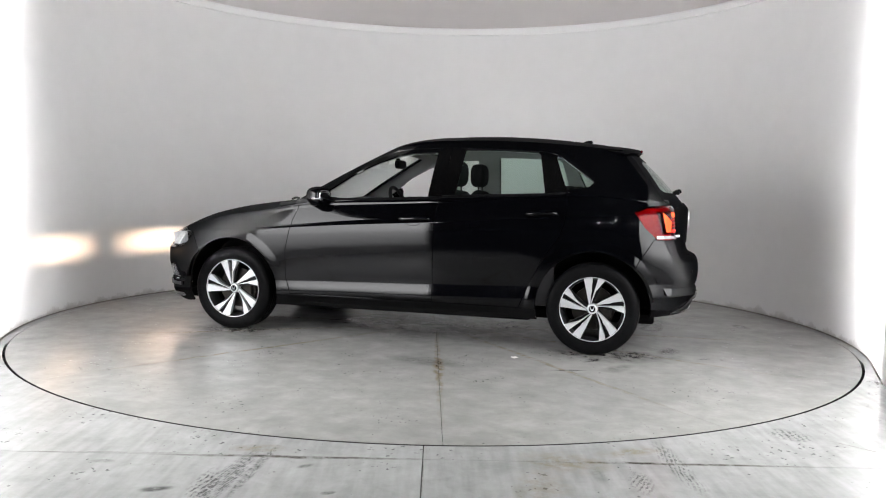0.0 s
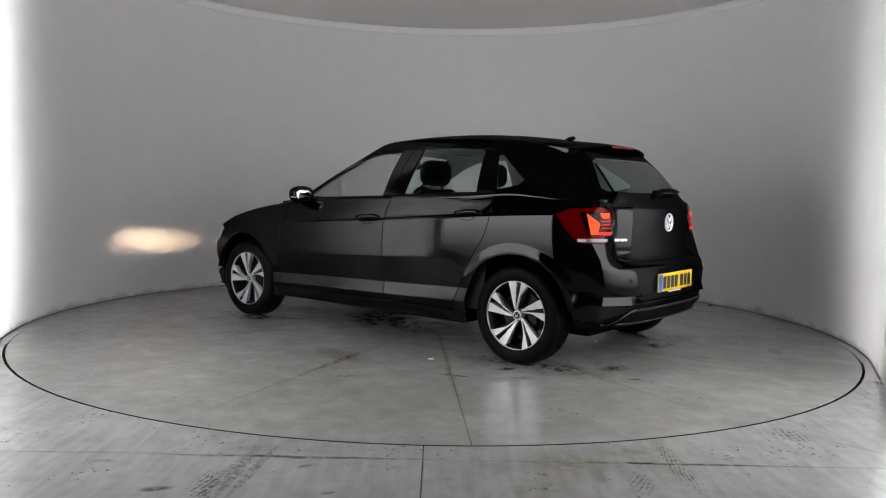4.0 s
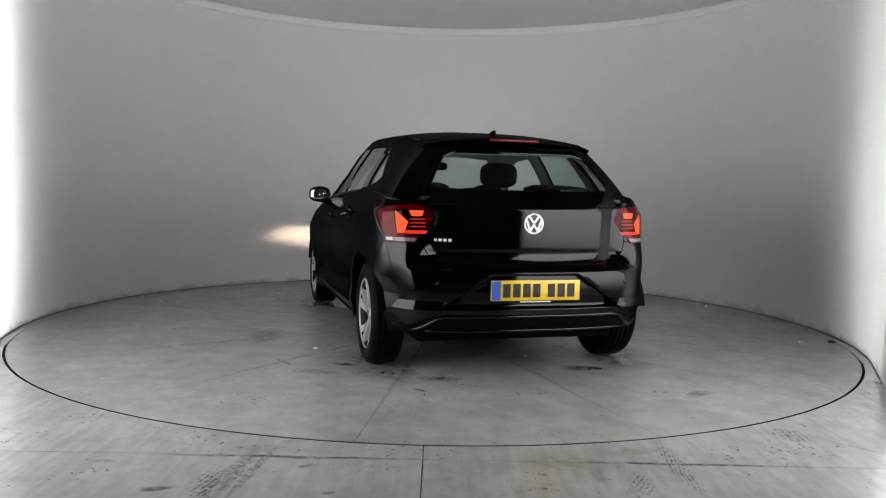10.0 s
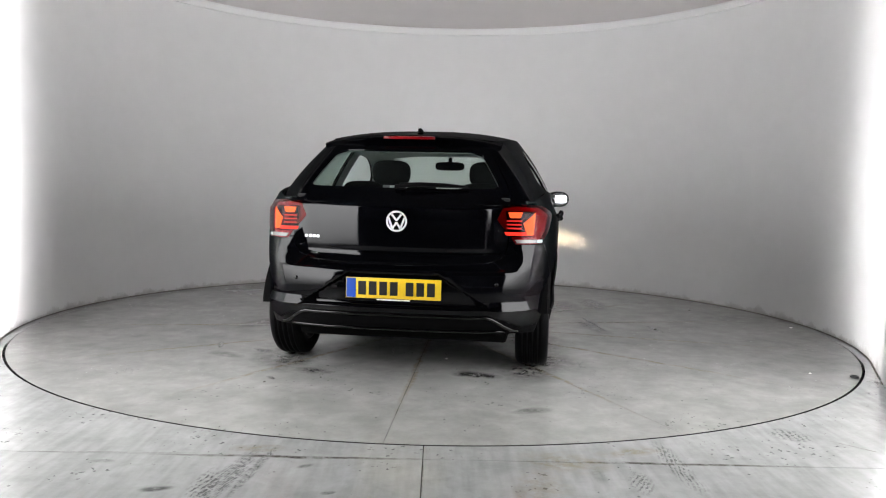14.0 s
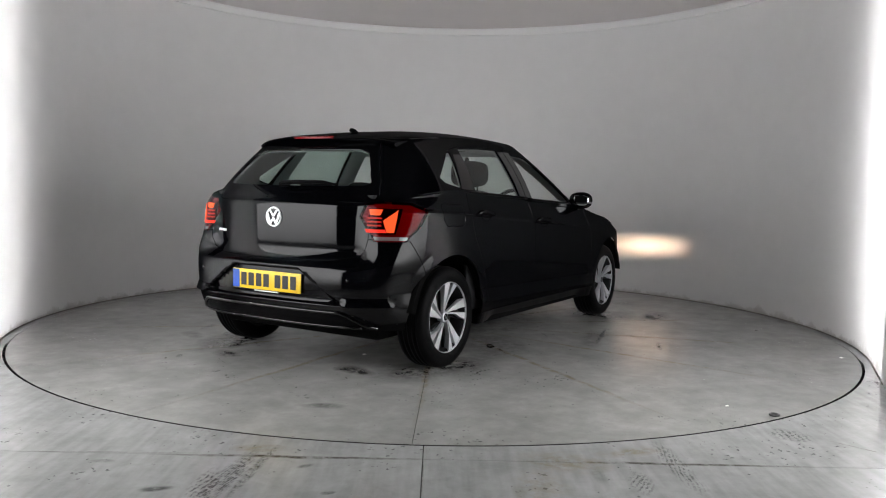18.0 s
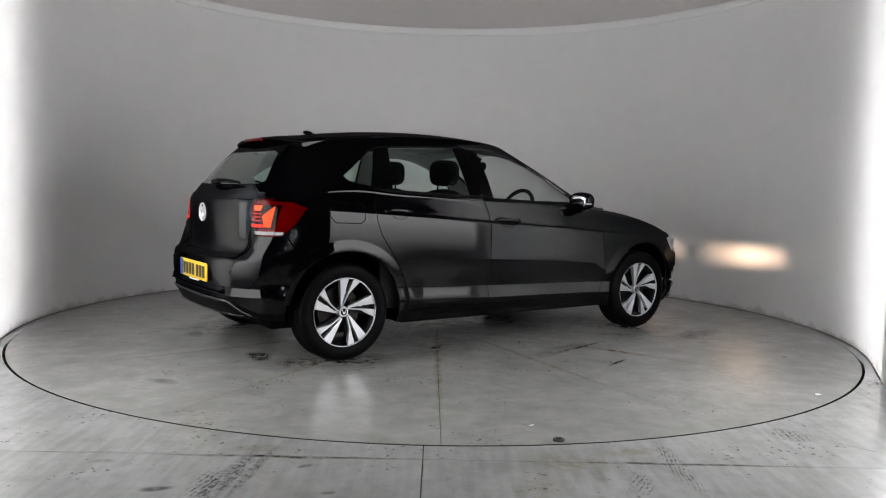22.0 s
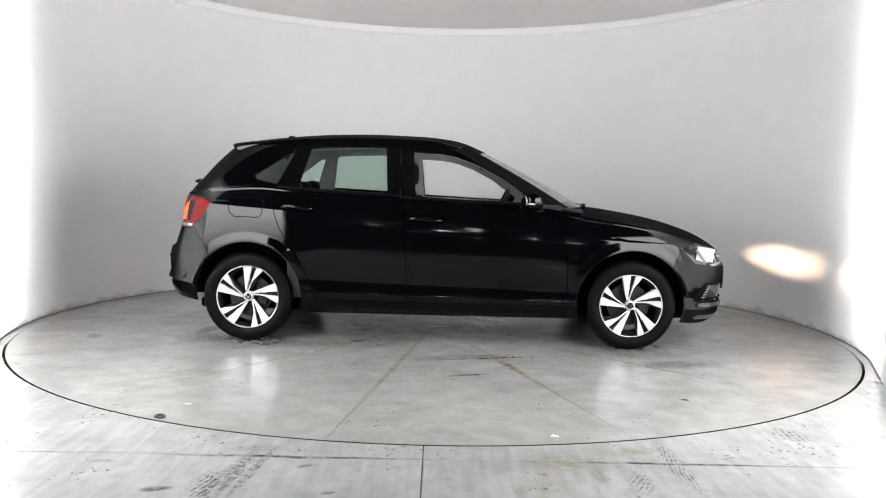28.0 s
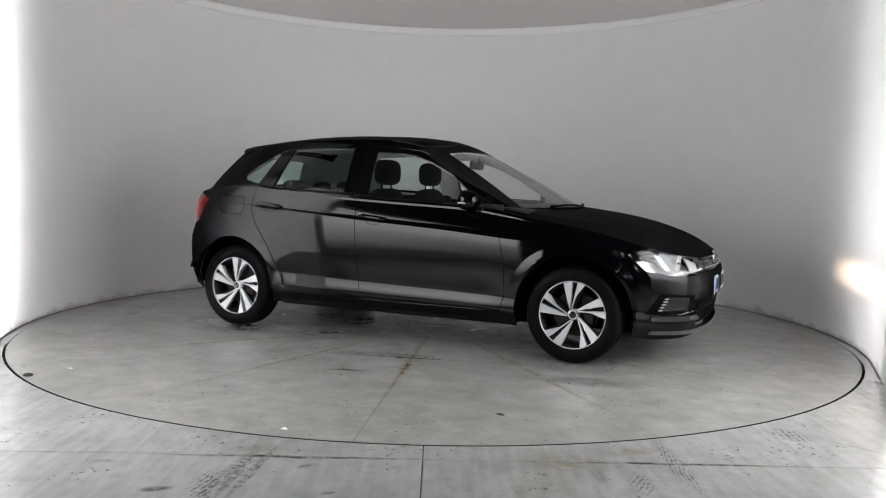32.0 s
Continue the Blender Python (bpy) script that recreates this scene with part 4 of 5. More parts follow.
def car_shell():
    for s in (1, -1):
        door = panel("front_door", [(body, ("front_door",)), (green, ("front_frame",))], PAINT, car, s)
        rear = panel("rear_door", [(body, ("rear_door",)), (green, ("rear_frame",))], PAINT, car, s)
        panel("glass", [(green, ("rear_pane",))], GLASS_TINT, rear, s, 0.0, 0.004, -0.006).visible_shadow = False
        panel("front_wing", [(body, ("front_wing",))], PAINT, car, s)
        panel("sill", [(body, ("sill",))], SILL_BLACK, car, s)
        panel("rear_quarter", [(body, ("rest",) if s < 0 else ("rest", "fuel_flap")), (green, ("rest",))], PAINT, car, s)
        panel("quarter_glass", [(green, ("quarter_glass",))], GLASS_TINT, car, s, 0.0, 0.004, -0.006).visible_shadow = False
    panel("fuel_flap", [(body, ("fuel_flap",))], PAINT, car, -1)
    gate = panel("tailgate", [(body, ("tailgate",)), (green, ("gate_top",))], PAINT, car, both=True)
    panel("rear_window", [(green, ("rear_glass",))], GLASS_TINT, gate, 1, 0, 0.004, -0.004, both=True).visible_shadow = False
    panel("windscreen", [(green, ("windscreen",))], GLASS, car, 1, 0, 0.004, -0.004, both=True).visible_shadow = False
    panel("rear_bumper", [(body, ("rear_bumper",))], PAINT, car, both=True)
    panel("rear_valance", [(body, ("rear_valance",))], PLASTIC, car, both=True)
    panel("front_bumper", [(body, ("front_bumper",))], PAINT, car, both=True)
    for s in (1, -1):
        panel("tail_lamp", [(body, ("tail_lamp",))], RED_LENS, car, s, 0.001, 0.02, 0.002, "red tail lamp, lit")
        panel("headlamp", [(body, ("headlamp",))], LENS, car, s, 0.001, 0.01, 0.002, "clear headlamp, lit")
    panel("upper_grille", [(body, ("upper_grille",))], GLOSS_BLACK, car, lift=-0.02, both=True)
    panel("lower_grille", [(body, ("lower_grille",))], PLASTIC, car, lift=-0.03, both=True)
    for s in (1, -1):
        panel("fog_recess", [(body, ("fog_recess",))], PLASTIC, car, s, lift=-0.02)


car_shell()


def grid_panel(name, at, nu, nv, mat, parent, label=""):
    """A smooth sheet from a function of two fractions."""
    V, N, F = [], [], []
    for i in range(nu + 1):
        for j in range(nv + 1):
            u, v = i / nu, j / nv
            V.append(at(u, v))
            e = 0.004
            du = np.array(at(min(u + e, 1), v)) - np.array(at(max(u - e, 0), v))
            dv = np.array(at(u, min(v + e, 1))) - np.array(at(u, max(v - e, 0)))
            n = np.cross(du, dv)
            k = np.linalg.norm(n)
            n = n / k if k > 1e-12 else np.array([0, 0, 1.0])
            N.append(n if n[2] > 0 else -n)
    w = nv + 1
    for i in range(nu):
        for j in range(nv):
            F.append((i * w + j, i * w + j + 1, (i + 1) * w + j + 1, (i + 1) * w + j))
    a, b, c = (np.array(V[k]) for k in F[nu * nv // 2][:3])
    if np.cross(b - a, c - a)[2] < 0:
        F = [f[::-1] for f in F]
    return mesh_ob(name, V, F, mat, parent, label, normals=N)


ROOF_CROWN = smooth_table([-1.5, -1.3, -1.07, -0.79, -0.56, -0.22, 0.05, 0.14, 0.225], [1.345, 1.372, 1.401, 1.424, 1.432, 1.428, 1.406, 1.384, 1.359])


def roof_at(u, v):
    """u from tail to screen, v from the left edge to the right one."""
    i = u * (len(G_TOP) - 1)
    e = curve_by_index(G_TOP, i)
    k = 1 - 2 * v
    cx = -1.47 + (0.225 + 1.47) * u
    x = cx + (e[0] - cx) * k * k
    crown = ROOF_CROWN(cx)
    return np.array([x, e[1] * k, crown + (e[2] - crown) * (abs(k) ** 2.6)])


grid_panel("roof", roof_at, 40, 24, PAINT, car)

S_COWL = body.place(("x", 0.70, 0.9, 0.62, S_END - 0.55))[0]
BONNET_MID = smooth_table([0, 0.1, 0.35, 0.55, 0.75, 0.9, 1], [1.04, 1.13, 1.42, 1.64, 1.83, 1.95, 2.0])
BONNET_Z = smooth_table([1.0, 1.13, 1.45, 1.64, 1.82, 1.94, 2.0], [0.944, 0.930, 0.877, 0.824, 0.754, 0.698, 0.662])


def bonnet_at(u, v):
    s = S_COWL + (S_END - S_COWL) * (1 - (1 - u) ** 1.3)
    top = SHOULDER(plan_at(s)[0])
    e = body_at(s, top)
    k = 1 - 2 * v
    cx = BONNET_MID(u)
    cz = BONNET_Z(cx)
    w = abs(k)
    x = cx + (e[0] - cx) * w**2
    return np.array([x, e[1] * k, cz + (e[2] - 0.002 - cz) * w**3.2])


grid_panel("bonnet", bonnet_at, 44, 36, PAINT, car)


def inner_shell():
    """Dark structure behind the panels."""
    for s in (1, -1):
        names = tuple(n for n in body.names if n not in ("arch", "headlamp", "tail_lamp", "upper_grille", "lower_grille", "fog_recess"))
        panel("inner_structure", [(body, names)], LINER, car, s, 0.0, 0.0, -0.011)


inner_shell()


def wheel(hx, side):
    hub = new("wheel")
    hub.parent = car
    hub.matrix_basis = pose(hx, side * HUB_Y, HUB_Z, 0, 0, 0 if side > 0 else 180)
    return hub


def wheel_meshes():
    """One wheel, its outer face towards +y."""
    out = {}
    bm = bmesh.new()
    t = [(0.205, 0.082), (0.215, 0.092), (0.25, 0.096), (0.275, 0.092), (0.288, 0.082), (0.294, 0.07), (0.298, 0.055)]
    for g in (0.045, 0.015, -0.015, -0.045):
        t += [(0.2975, g + 0.008), (0.2915, g + 0.006), (0.2915, g - 0.006), (0.2975, g - 0.008)]
    t += [(0.298, -0.058), (0.29, -0.08), (0.265, -0.095), (0.215, -0.092), (0.205, -0.08), (0.20, 0.0), (0.205, 0.082)]
    lathe(bm, t, 72)
    bmesh.ops.recalc_face_normals(bm, faces=bm.faces)
    out["tyre"] = bm
    bm = bmesh.new()
    lathe(bm, [(0.202, 0.086), (0.208, 0.088), (0.209, 0.082), (0.199, 0.074), (0.190, 0.06), (0.184, 0.0), (0.186, -0.08), (0.204, -0.085), (0.207, -0.08)], 72)
    bmesh.ops.recalc_face_normals(bm, faces=bm.faces)
    out["rim"] = bm
    bm = bmesh.new()
    lathe(bm, [(0.2025, 0.080), (0.2035, 0.087), (0.2075, 0.0885), (0.209, 0.084)], 72)
    bmesh.ops.recalc_face_normals(bm, faces=bm.faces)
    out["rim_lip"] = bm
    return out


def ring_blade(bm, pts, y0, y1, turn, chamfer=0.003):
    """A flat blade: an outline in the wheel's plane, between two depths, turned about the hub."""
    c, s = math.cos(turn), math.sin(turn)
    cx = sum(p[0] for p in pts) / len(pts)
    cz = sum(p[1] for p in pts) / len(pts)

    def put(x, z, y):
        return bm.verts.new((x * c - z * s, y(math.hypot(x, z)) if callable(y) else y, x * s + z * c))
    def shrink(x, z):
        d = math.hypot(x - cx, z - cz) + 1e-9
        return x + (cx - x) / d * chamfer, z + (cz - z) / d * chamfer
    top = [put(*shrink(*p), y1) for p in pts]
    mid = [put(*p, (lambda r: (y1(r) if callable(y1) else y1) - chamfer)) for p in pts]
    low = [put(*p, y0) for p in pts]
    n = len(pts)
    bm.faces.new(top)
    for a, b in ((top, mid), (mid, low)):
        for i in range(n):
            bm.faces.new((a[i], a[(i + 1) % n], b[(i + 1) % n], b[i]))


def build_wheels():
    m = wheel_meshes()
    shared = {}
    for name, bm in m.items():
        me = bpy.data.meshes.new(name)
        for f in bm.faces:
            f.smooth = True
        bm.to_mesh(me)
        bm.free()
        shared[name] = me
    shared["tyre"].materials.append(RUBBER)
    shared["rim"].materials.append(ALLOY_DARK)
    shared["rim_lip"].materials.append(ALLOY)
    face = lambda r: 0.058 + 0.022 * min(r / 0.2, 1)
    bm = bmesh.new()
    ring_blade(bm, [(0.049, 0.200), (-0.009, 0.205), (0.003, 0.128), (0.0, 0.120), (0.008, 0.090), (0.013, 0.034), (0.022, 0.034)], 0.045, face, 0, 0.0015)
    bmesh.ops.recalc_face_normals(bm, faces=bm.faces)
    shared["blade"] = bpy.data.meshes.new("blade")
    bm.to_mesh(shared["blade"])
    bm.free()
    bm = bmesh.new()
    ring_blade(bm, [(-0.043, 0.200), (-0.086, 0.185), (-0.027, 0.118), (-0.013, 0.088), (0.005, 0.034), (0.011, 0.034)], 0.045, face, 0, 0.0015)
    bmesh.ops.recalc_face_normals(bm, faces=bm.faces)
    shared["blade_b"] = bpy.data.meshes.new("blade")
    bm.to_mesh(shared["blade_b"])
    bm.free()
    for k in ("blade", "blade_b"):
        shared[k].materials.append(ALLOY)
    bm = bmesh.new()
    ring_blade(bm, [(0.022, 0.03), (0.05, 0.19), (-0.082, 0.18), (-0.004, 0.03)], 0.030, 0.046, 0)
    bmesh.ops.recalc_face_normals(bm, faces=bm.faces)
    shared["spoke"] = bpy.data.meshes.new("spoke")
    bm.to_mesh(shared["spoke"])
    bm.free()
    shared["spoke"].materials.append(ALLOY_DARK)
    bm = bmesh.new()
    lathe(bm, [(0.0005, 0.070), (0.024, 0.069), (0.030, 0.066), (0.033, 0.058), (0.036, 0.03)], 32)
    shared["hub_cap"] = bpy.data.meshes.new("hub_cap")
    bm.to_mesh(shared["hub_cap"])
    bm.free()
    shared["hub_cap"].materials.append(ALLOY)
    bm = bmesh.new()
    lathe(bm, [(0.0005, 0.0715), (0.0195, 0.0712), (0.021, 0.069)], 24)
    shared["cap_emblem"] = bpy.data.meshes.new("cap_emblem")
    bm.to_mesh(shared["cap_emblem"])
    bm.free()
    shared["cap_emblem"].materials.append(ALLOY_DARK)
    bm = bmesh.new()
    for x0, z0, x1, z1 in ((-0.012, 0.014, -0.004, -0.012), (0.012, 0.014, 0.004, -0.012), (-0.004, -0.012, 0.0, 0.0), (0.004, -0.012, 0.0, 0.0)):
        d = Vector((x1 - x0, 0, z1 - z0)).normalized()
        n = Vector((-d.z, 0, d.x)) * 0.0022
        a, b = Vector((x0, 0.0725, z0)), Vector((x1, 0.0725, z1))
        bm.faces.new([bm.verts.new(q) for q in (a + n, b + n, b - n, a - n)])
    bmesh.ops.solidify(bm, geom=bm.faces[:], thickness=0.001)
    shared["cap_mark"] = bpy.data.meshes.new("cap_mark")
    bm.to_mesh(shared["cap_mark"])
    bm.free()
    shared["cap_mark"].materials.append(ALLOY)
    bm = bmesh.new()
    lathe(bm, [(0.001, 0.0), (0.14, 0.0), (0.14, -0.02), (0.001, -0.02)], 40)
    shared["brake_disc"] = bpy.data.meshes.new("brake_disc")
    bm.to_mesh(shared["brake_disc"])
    bm.free()
    shared["brake_disc"].materials.append(STEEL_DARK)
    bm = bmesh.new()
    box(bm, -0.12, -0.05, -0.03, 0.03, -0.06, 0.06, 0.012)
    shared["caliper"] = bpy.data.meshes.new("caliper")
    bm.to_mesh(shared["caliper"])
    bm.free()
    shared["caliper"].materials.append(STEEL_DARK)
    first = {(-HUB_X, 1): -0.05, (HUB_X, 1): -0.25, (-HUB_X, -1): 0.08, (HUB_X, -1): -0.07}
    for (hx, side), a in first.items():
        hub = wheel(hx, side)
        for name in ("tyre", "rim", "rim_lip", "hub_cap", "cap_emblem", "cap_mark", "brake_disc", "caliper"):
            new(name, shared[name]).parent = hub
        for k in range(5):
            for name in ("blade", "blade_b", "spoke"):
                o = new("blade" if name != "spoke" else "spoke", shared[name])
                o.parent = hub
                o.matrix_basis = Matrix.Rotation(-(a + 2 * math.pi * k / 5), 4, "Y")


build_wheels()


def skin_patch(name, skin, corners, mat, parent, side=1, lift=0.003, thick=0.003, n=6, m=3, label="", foot=None):
    """A thin piece that lies on a skin: four corners in its flat layout, eased to the surface."""
    a, b, c, d = (np.array(k, float) for k in corners)
    V, F = [], []
    for layer in (lift, lift - thick):
        for i in range(n + 1):
            for j in range(m + 1):
                u, v = i / n, j / m
                s, z = (a * (1 - u) + b * u) * (1 - v) + (d * (1 - u) + c * u) * v
                rise = layer if foot is None or layer < lift else foot * (1 - v) + lift * v
                q = skin.at(s, z) + skin.normal(s, z, 0.004) * rise
                V.append((q[0], q[1] * side, q[2]))
    w, half = m + 1, (n + 1) * (m + 1)
    for i in range(n):
        for j in range(m):
            F.append((i * w + j, (i + 1) * w + j, (i + 1) * w + j + 1, i * w + j + 1))
            F.append((half + i * w + j, half + i * w + j + 1, half + (i + 1) * w + j + 1, half + (i + 1) * w + j))
    for i in range(n):
        for j in (0, m):
            F.append((i * w + j, (i + 1) * w + j, half + (i + 1) * w + j, half + i * w + j))
    for j in range(m):
        for i in (0, n):
            F.append((i * w + j, i * w + j + 1, half + i * w + j + 1, half + i * w + j))
    me_bm = bmesh.new()
    vs = [me_bm.verts.new(v) for v in V]
    for f in F:
        me_bm.faces.new([vs[i] for i in f])
    bmesh.ops.recalc_face_normals(me_bm, faces=me_bm.faces)
    return part(name, me_bm, mat, parent, label)


def car_child(name):
    return next(o for o in car.children if o.name.split(".")[0] == name)


def named(name):
    return [o for o in car.children if o.name.split(".")[0] == name]


def tail_lamps():
    y = by_tail
    for lamp, s in zip(named("tail_lamp"), (1, -1)):
        lamp.visible_shadow = False
        panel("lamp_housing", [(body, ("tail_lamp",))], LAMP_RED, lamp, s, 0.002, 0.0, -0.022, "red ribbed reflector")
        skin_patch("black_insert", body, [y(0.740, 0.797), y(0.592, 0.797), y(0.584, 0.940), y(0.752, 0.940)], LINER, lamp, s, -0.014, 0.004, 12, 4, label="black lamp insert")
        skin_patch("reverse_lens", body, [y(0.765, 0.762), y(0.648, 0.762), y(0.634, 0.781), y(0.765, 0.781)], STRIP_LENS, lamp, s, 0.005, label="clear strip")
        skin_patch("reverse_lens", body, [y(0.778, 0.763), y(0.752, 0.763), y(0.752, 0.780), y(0.778, 0.780)], WHITE_LENS, lamp, s, 0.006, 0.003, 3, 2, label="bright clear end")
        skin_patch("glow_bar", body, [y(0.730, 0.805), y(0.700, 0.805), y(0.678, 0.868), y(0.738, 0.926)], AMBER_GLOW, lamp, s, 0.004, label="bright upright light bar")
        skin_patch("glow_bar", body, [y(0.698, 0.803), y(0.588, 0.803), y(0.576, 0.821), y(0.692, 0.821)], RED_GLOW, lamp, s, 0.004)
        skin_patch("glow_bar", body, [y(0.660, 0.898), y(0.606, 0.898), y(0.596, 0.928), y(0.672, 0.928)], AMBER_GLOW, lamp, s, 0.004, label="bright upper light block")
        for z in (0.838, 0.858, 0.878):
            skin_patch("light_fin", body, [y(0.672, z), y(0.590, z), y(0.588, z + 0.008), y(0.668, z + 0.008)], FIN_GLOW, lamp, s, 0.0025, 0.005)


tail_lamps()

BEAM = material("headlamp_filament", (1, 0.8, 0.6), 0.5, emit=22000.0, emit_colour=(1.0, 0.68, 0.46))
BARREL = material("soot_black_barrel", (0.002, 0.002, 0.002), 1.0, spec=0.0)
BEAM.cycles.emission_sampling = "FRONT"
REFLECTOR = material("silver_lamp_reflector", (0.52, 0.53, 0.55), 0.33, 0.6)


def headlamps():
    for lamp, s in zip(named("headlamp"), (1, -1)):
        lamp.visible_shadow = False
        panel("reflector", [(body, ("headlamp",))], REFLECTOR, lamp, s, 0.004, 0.0, -0.105)
        tilt = Matrix.Translation((1.760, 0.60 * s, 0.645)) @ Matrix.Rotation(radians(7.2), 4, "Y") @ Matrix.Rotation(radians(4.0 * s), 4, "Z")
        bm = bmesh.new()
        vs = [bm.verts.new(tilt @ Vector(v)) for v in ((0, -0.0255, -0.0068), (0, 0.0255, -0.0068), (0, 0.0255, 0.0068), (0, -0.0255, 0.0068))]
        bm.faces.new(vs)
        part("bulb", bm, BEAM, lamp, smooth=False, label="glowing warm filament")
        # Slotted barrel added round the emitter, to shape the beam on the wall.
        bm = bmesh.new()
        for b in ((-0.01, 0.095, -0.05, -0.042, -0.04, 0.04), (-0.01, 0.095, 0.042, 0.05, -0.04, 0.04), (-0.01, 0.095, -0.05, 0.05, 0.03, 0.04),
                  (-0.01, 0.095, -0.05, 0.05, -0.04, -0.03), (-0.012, -0.006, -0.05, 0.05, -0.04, 0.04),
                  (0.088, 0.095, -0.042, -0.030, -0.03, 0.03), (0.088, 0.095, 0.030, 0.042, -0.03, 0.03),
                  (0.088, 0.095, -0.030, 0.030, 0.0053, 0.03), (0.088, 0.095, -0.030, 0.030, -0.03, -0.0053)):
            box(bm, *b, m=tilt)
        part("projector", bm, BARREL, lamp, smooth=False, label="black slotted barrel added to shape the beam")
        bm = bmesh.new()
        for b in ((0.0955, 0.098, -0.06, -0.037, -0.045, 0.045), (0.0955, 0.098, 0.037, 0.06, -0.045, 0.045),
                  (0.0955, 0.098, -0.037, 0.037, 0.008, 0.045), (0.0955, 0.098, -0.037, 0.037, -0.045, -0.008)):
            box(bm, *b, m=tilt)
        for b in ((-0.012, 0.096, -0.0535, -0.0505, -0.044, 0.044), (-0.012, 0.096, 0.0505, 0.0535, -0.044, 0.044),
                  (-0.012, 0.096, -0.0505, 0.0505, 0.0405, 0.044), (-0.012, 0.096, -0.0505, 0.0505, -0.044, -0.0405)):
            box(bm, *b, m=tilt)
        part("projector_bezel", bm, REFLECTOR, lamp, smooth=False, label="silver bezel")
        skin_patch("reflector_fin", body, [by_nose(0.70, 0.60), by_nose(0.675, 0.60), by_nose(0.69, 0.69), by_nose(0.715, 0.69)], REFLECTOR, lamp, s, -0.03, 0.012)
        skin_patch("inner_reflector", body, [by_nose(0.535, 0.592), by_nose(0.43, 0.605), by_nose(0.425, 0.642), by_nose(0.535, 0.678)], REFLECTOR, lamp, s, -0.035, 0.006, 8, 4)
        skin_patch("daytime_light", body, [by_nose(0.69, 0.568), by_nose(0.43, 0.593), by_nose(0.425, 0.604), by_nose(0.69, 0.582)], WHITE_LENS, lamp, s, -0.008, 0.008, 12, 2, label="clear light strip")


headlamps()


def nose_details():
    for z in (0.595, 0.622, 0.648):
        for s in (1, -1):
            skin_patch("grille_slat", body, [by_nose(0.40, z), (S_END, z), (S_END, z + 0.010), by_nose(0.395, z + 0.010)],
                       CHROME if z == 0.595 else GLOSS_BLACK, car_child("upper_grille"), s, 0.002, 0.012)
    for z in (0.275, 0.315, 0.355):
        for s in (1, -1):
            skin_patch("grille_slat", body, [by_nose(0.46, z), (S_END, z), (S_END, z + 0.014), by_nose(0.46, z + 0.014)],
                       PLASTIC, car_child("lower_grille"), s, -0.012, 0.012)
    for rec, s in zip(named("fog_recess"), (1, -1)):
        skin_patch("fog_lamp", body, [by_nose(0.70, 0.35), by_nose(0.58, 0.355), by_nose(0.595, 0.43), by_nose(0.715, 0.44)], LENS, rec, s, -0.006, 0.003)
        for k in range(5):
            z = 0.352 + 0.018 * k
            skin_patch("daytime_light", body, [by_nose(0.718, z), by_nose(0.706, z + 0.002), by_nose(0.708, z + 0.006), by_nose(0.718, z + 0.004)], WHITE_LENS, rec, s, 0.0, 0.006, 2, 2)
        skin_patch("bumper_blade", body, [by_nose(0.740, 0.292), by_nose(0.46, 0.29), by_nose(0.50, 0.322), by_nose(0.738, 0.316)], SATIN_PAINT, car_child("front_bumper"), s, 0.012, 0.014, 12)
        skin_patch("splitter", body, [by_nose(0.725, 0.216), (S_END, 0.205), (S_END, 0.222), by_nose(0.725, 0.232)], SATIN, car_child("front_bumper"), s, 0.015, 0.02, 10)
    plate = new("number_plate")
    plate.parent = car
    bm = bmesh.new()
    box(bm, 2.030, 2.037, -0.26, 0.26, 0.425, 0.536, 0.003)
    part("plate", bm, WHITE_PLATE, plate)
    plate_marks(plate, 2.038, 0.4805, 1)
    bm = bmesh.new()
    lathe(bm, [(0.050, 1.995), (0.058, 2.001), (0.061, 1.995), (0.058, 1.985)], 40, "X", (0, 0, 0.625))
    part("badge_ring", bm, CHROME, car)


SATIN_PAINT = material("satin_dark_blade", (0.02, 0.02, 0.021), 0.25, spec=0.4)
MIRROR = material("silvered_mirror_glass", (0.80, 0.82, 0.83), 0.02, 1.0)
SATIN = material("satin_grey_trim", (0.10, 0.10, 0.105), 0.3, 0.6)


def plate_marks(plate, x, zc, way):
    """The band and the characters as plain bars."""
    t = 0.0015 * way
    bm = bmesh.new()
    box(bm, min(x, x + t), max(x, x + t), min(0.205 * -way, 0.256 * -way), max(0.205 * -way, 0.256 * -way), zc - 0.052, zc + 0.052)
    part("blue_band", bm, PLATE_BLUE, plate, smooth=False)
    for k, c in enumerate((0.170, 0.112, 0.054, -0.004, -0.090, -0.148, -0.206)):
        bm = bmesh.new()
        y = c * -way
        box(bm, min(x, x + t), max(x, x + t), y - 0.021, y + 0.021, zc - 0.037, zc + 0.037)
        part("character_bar", bm, BLACK_MARK, plate, smooth=False)


nose_details()


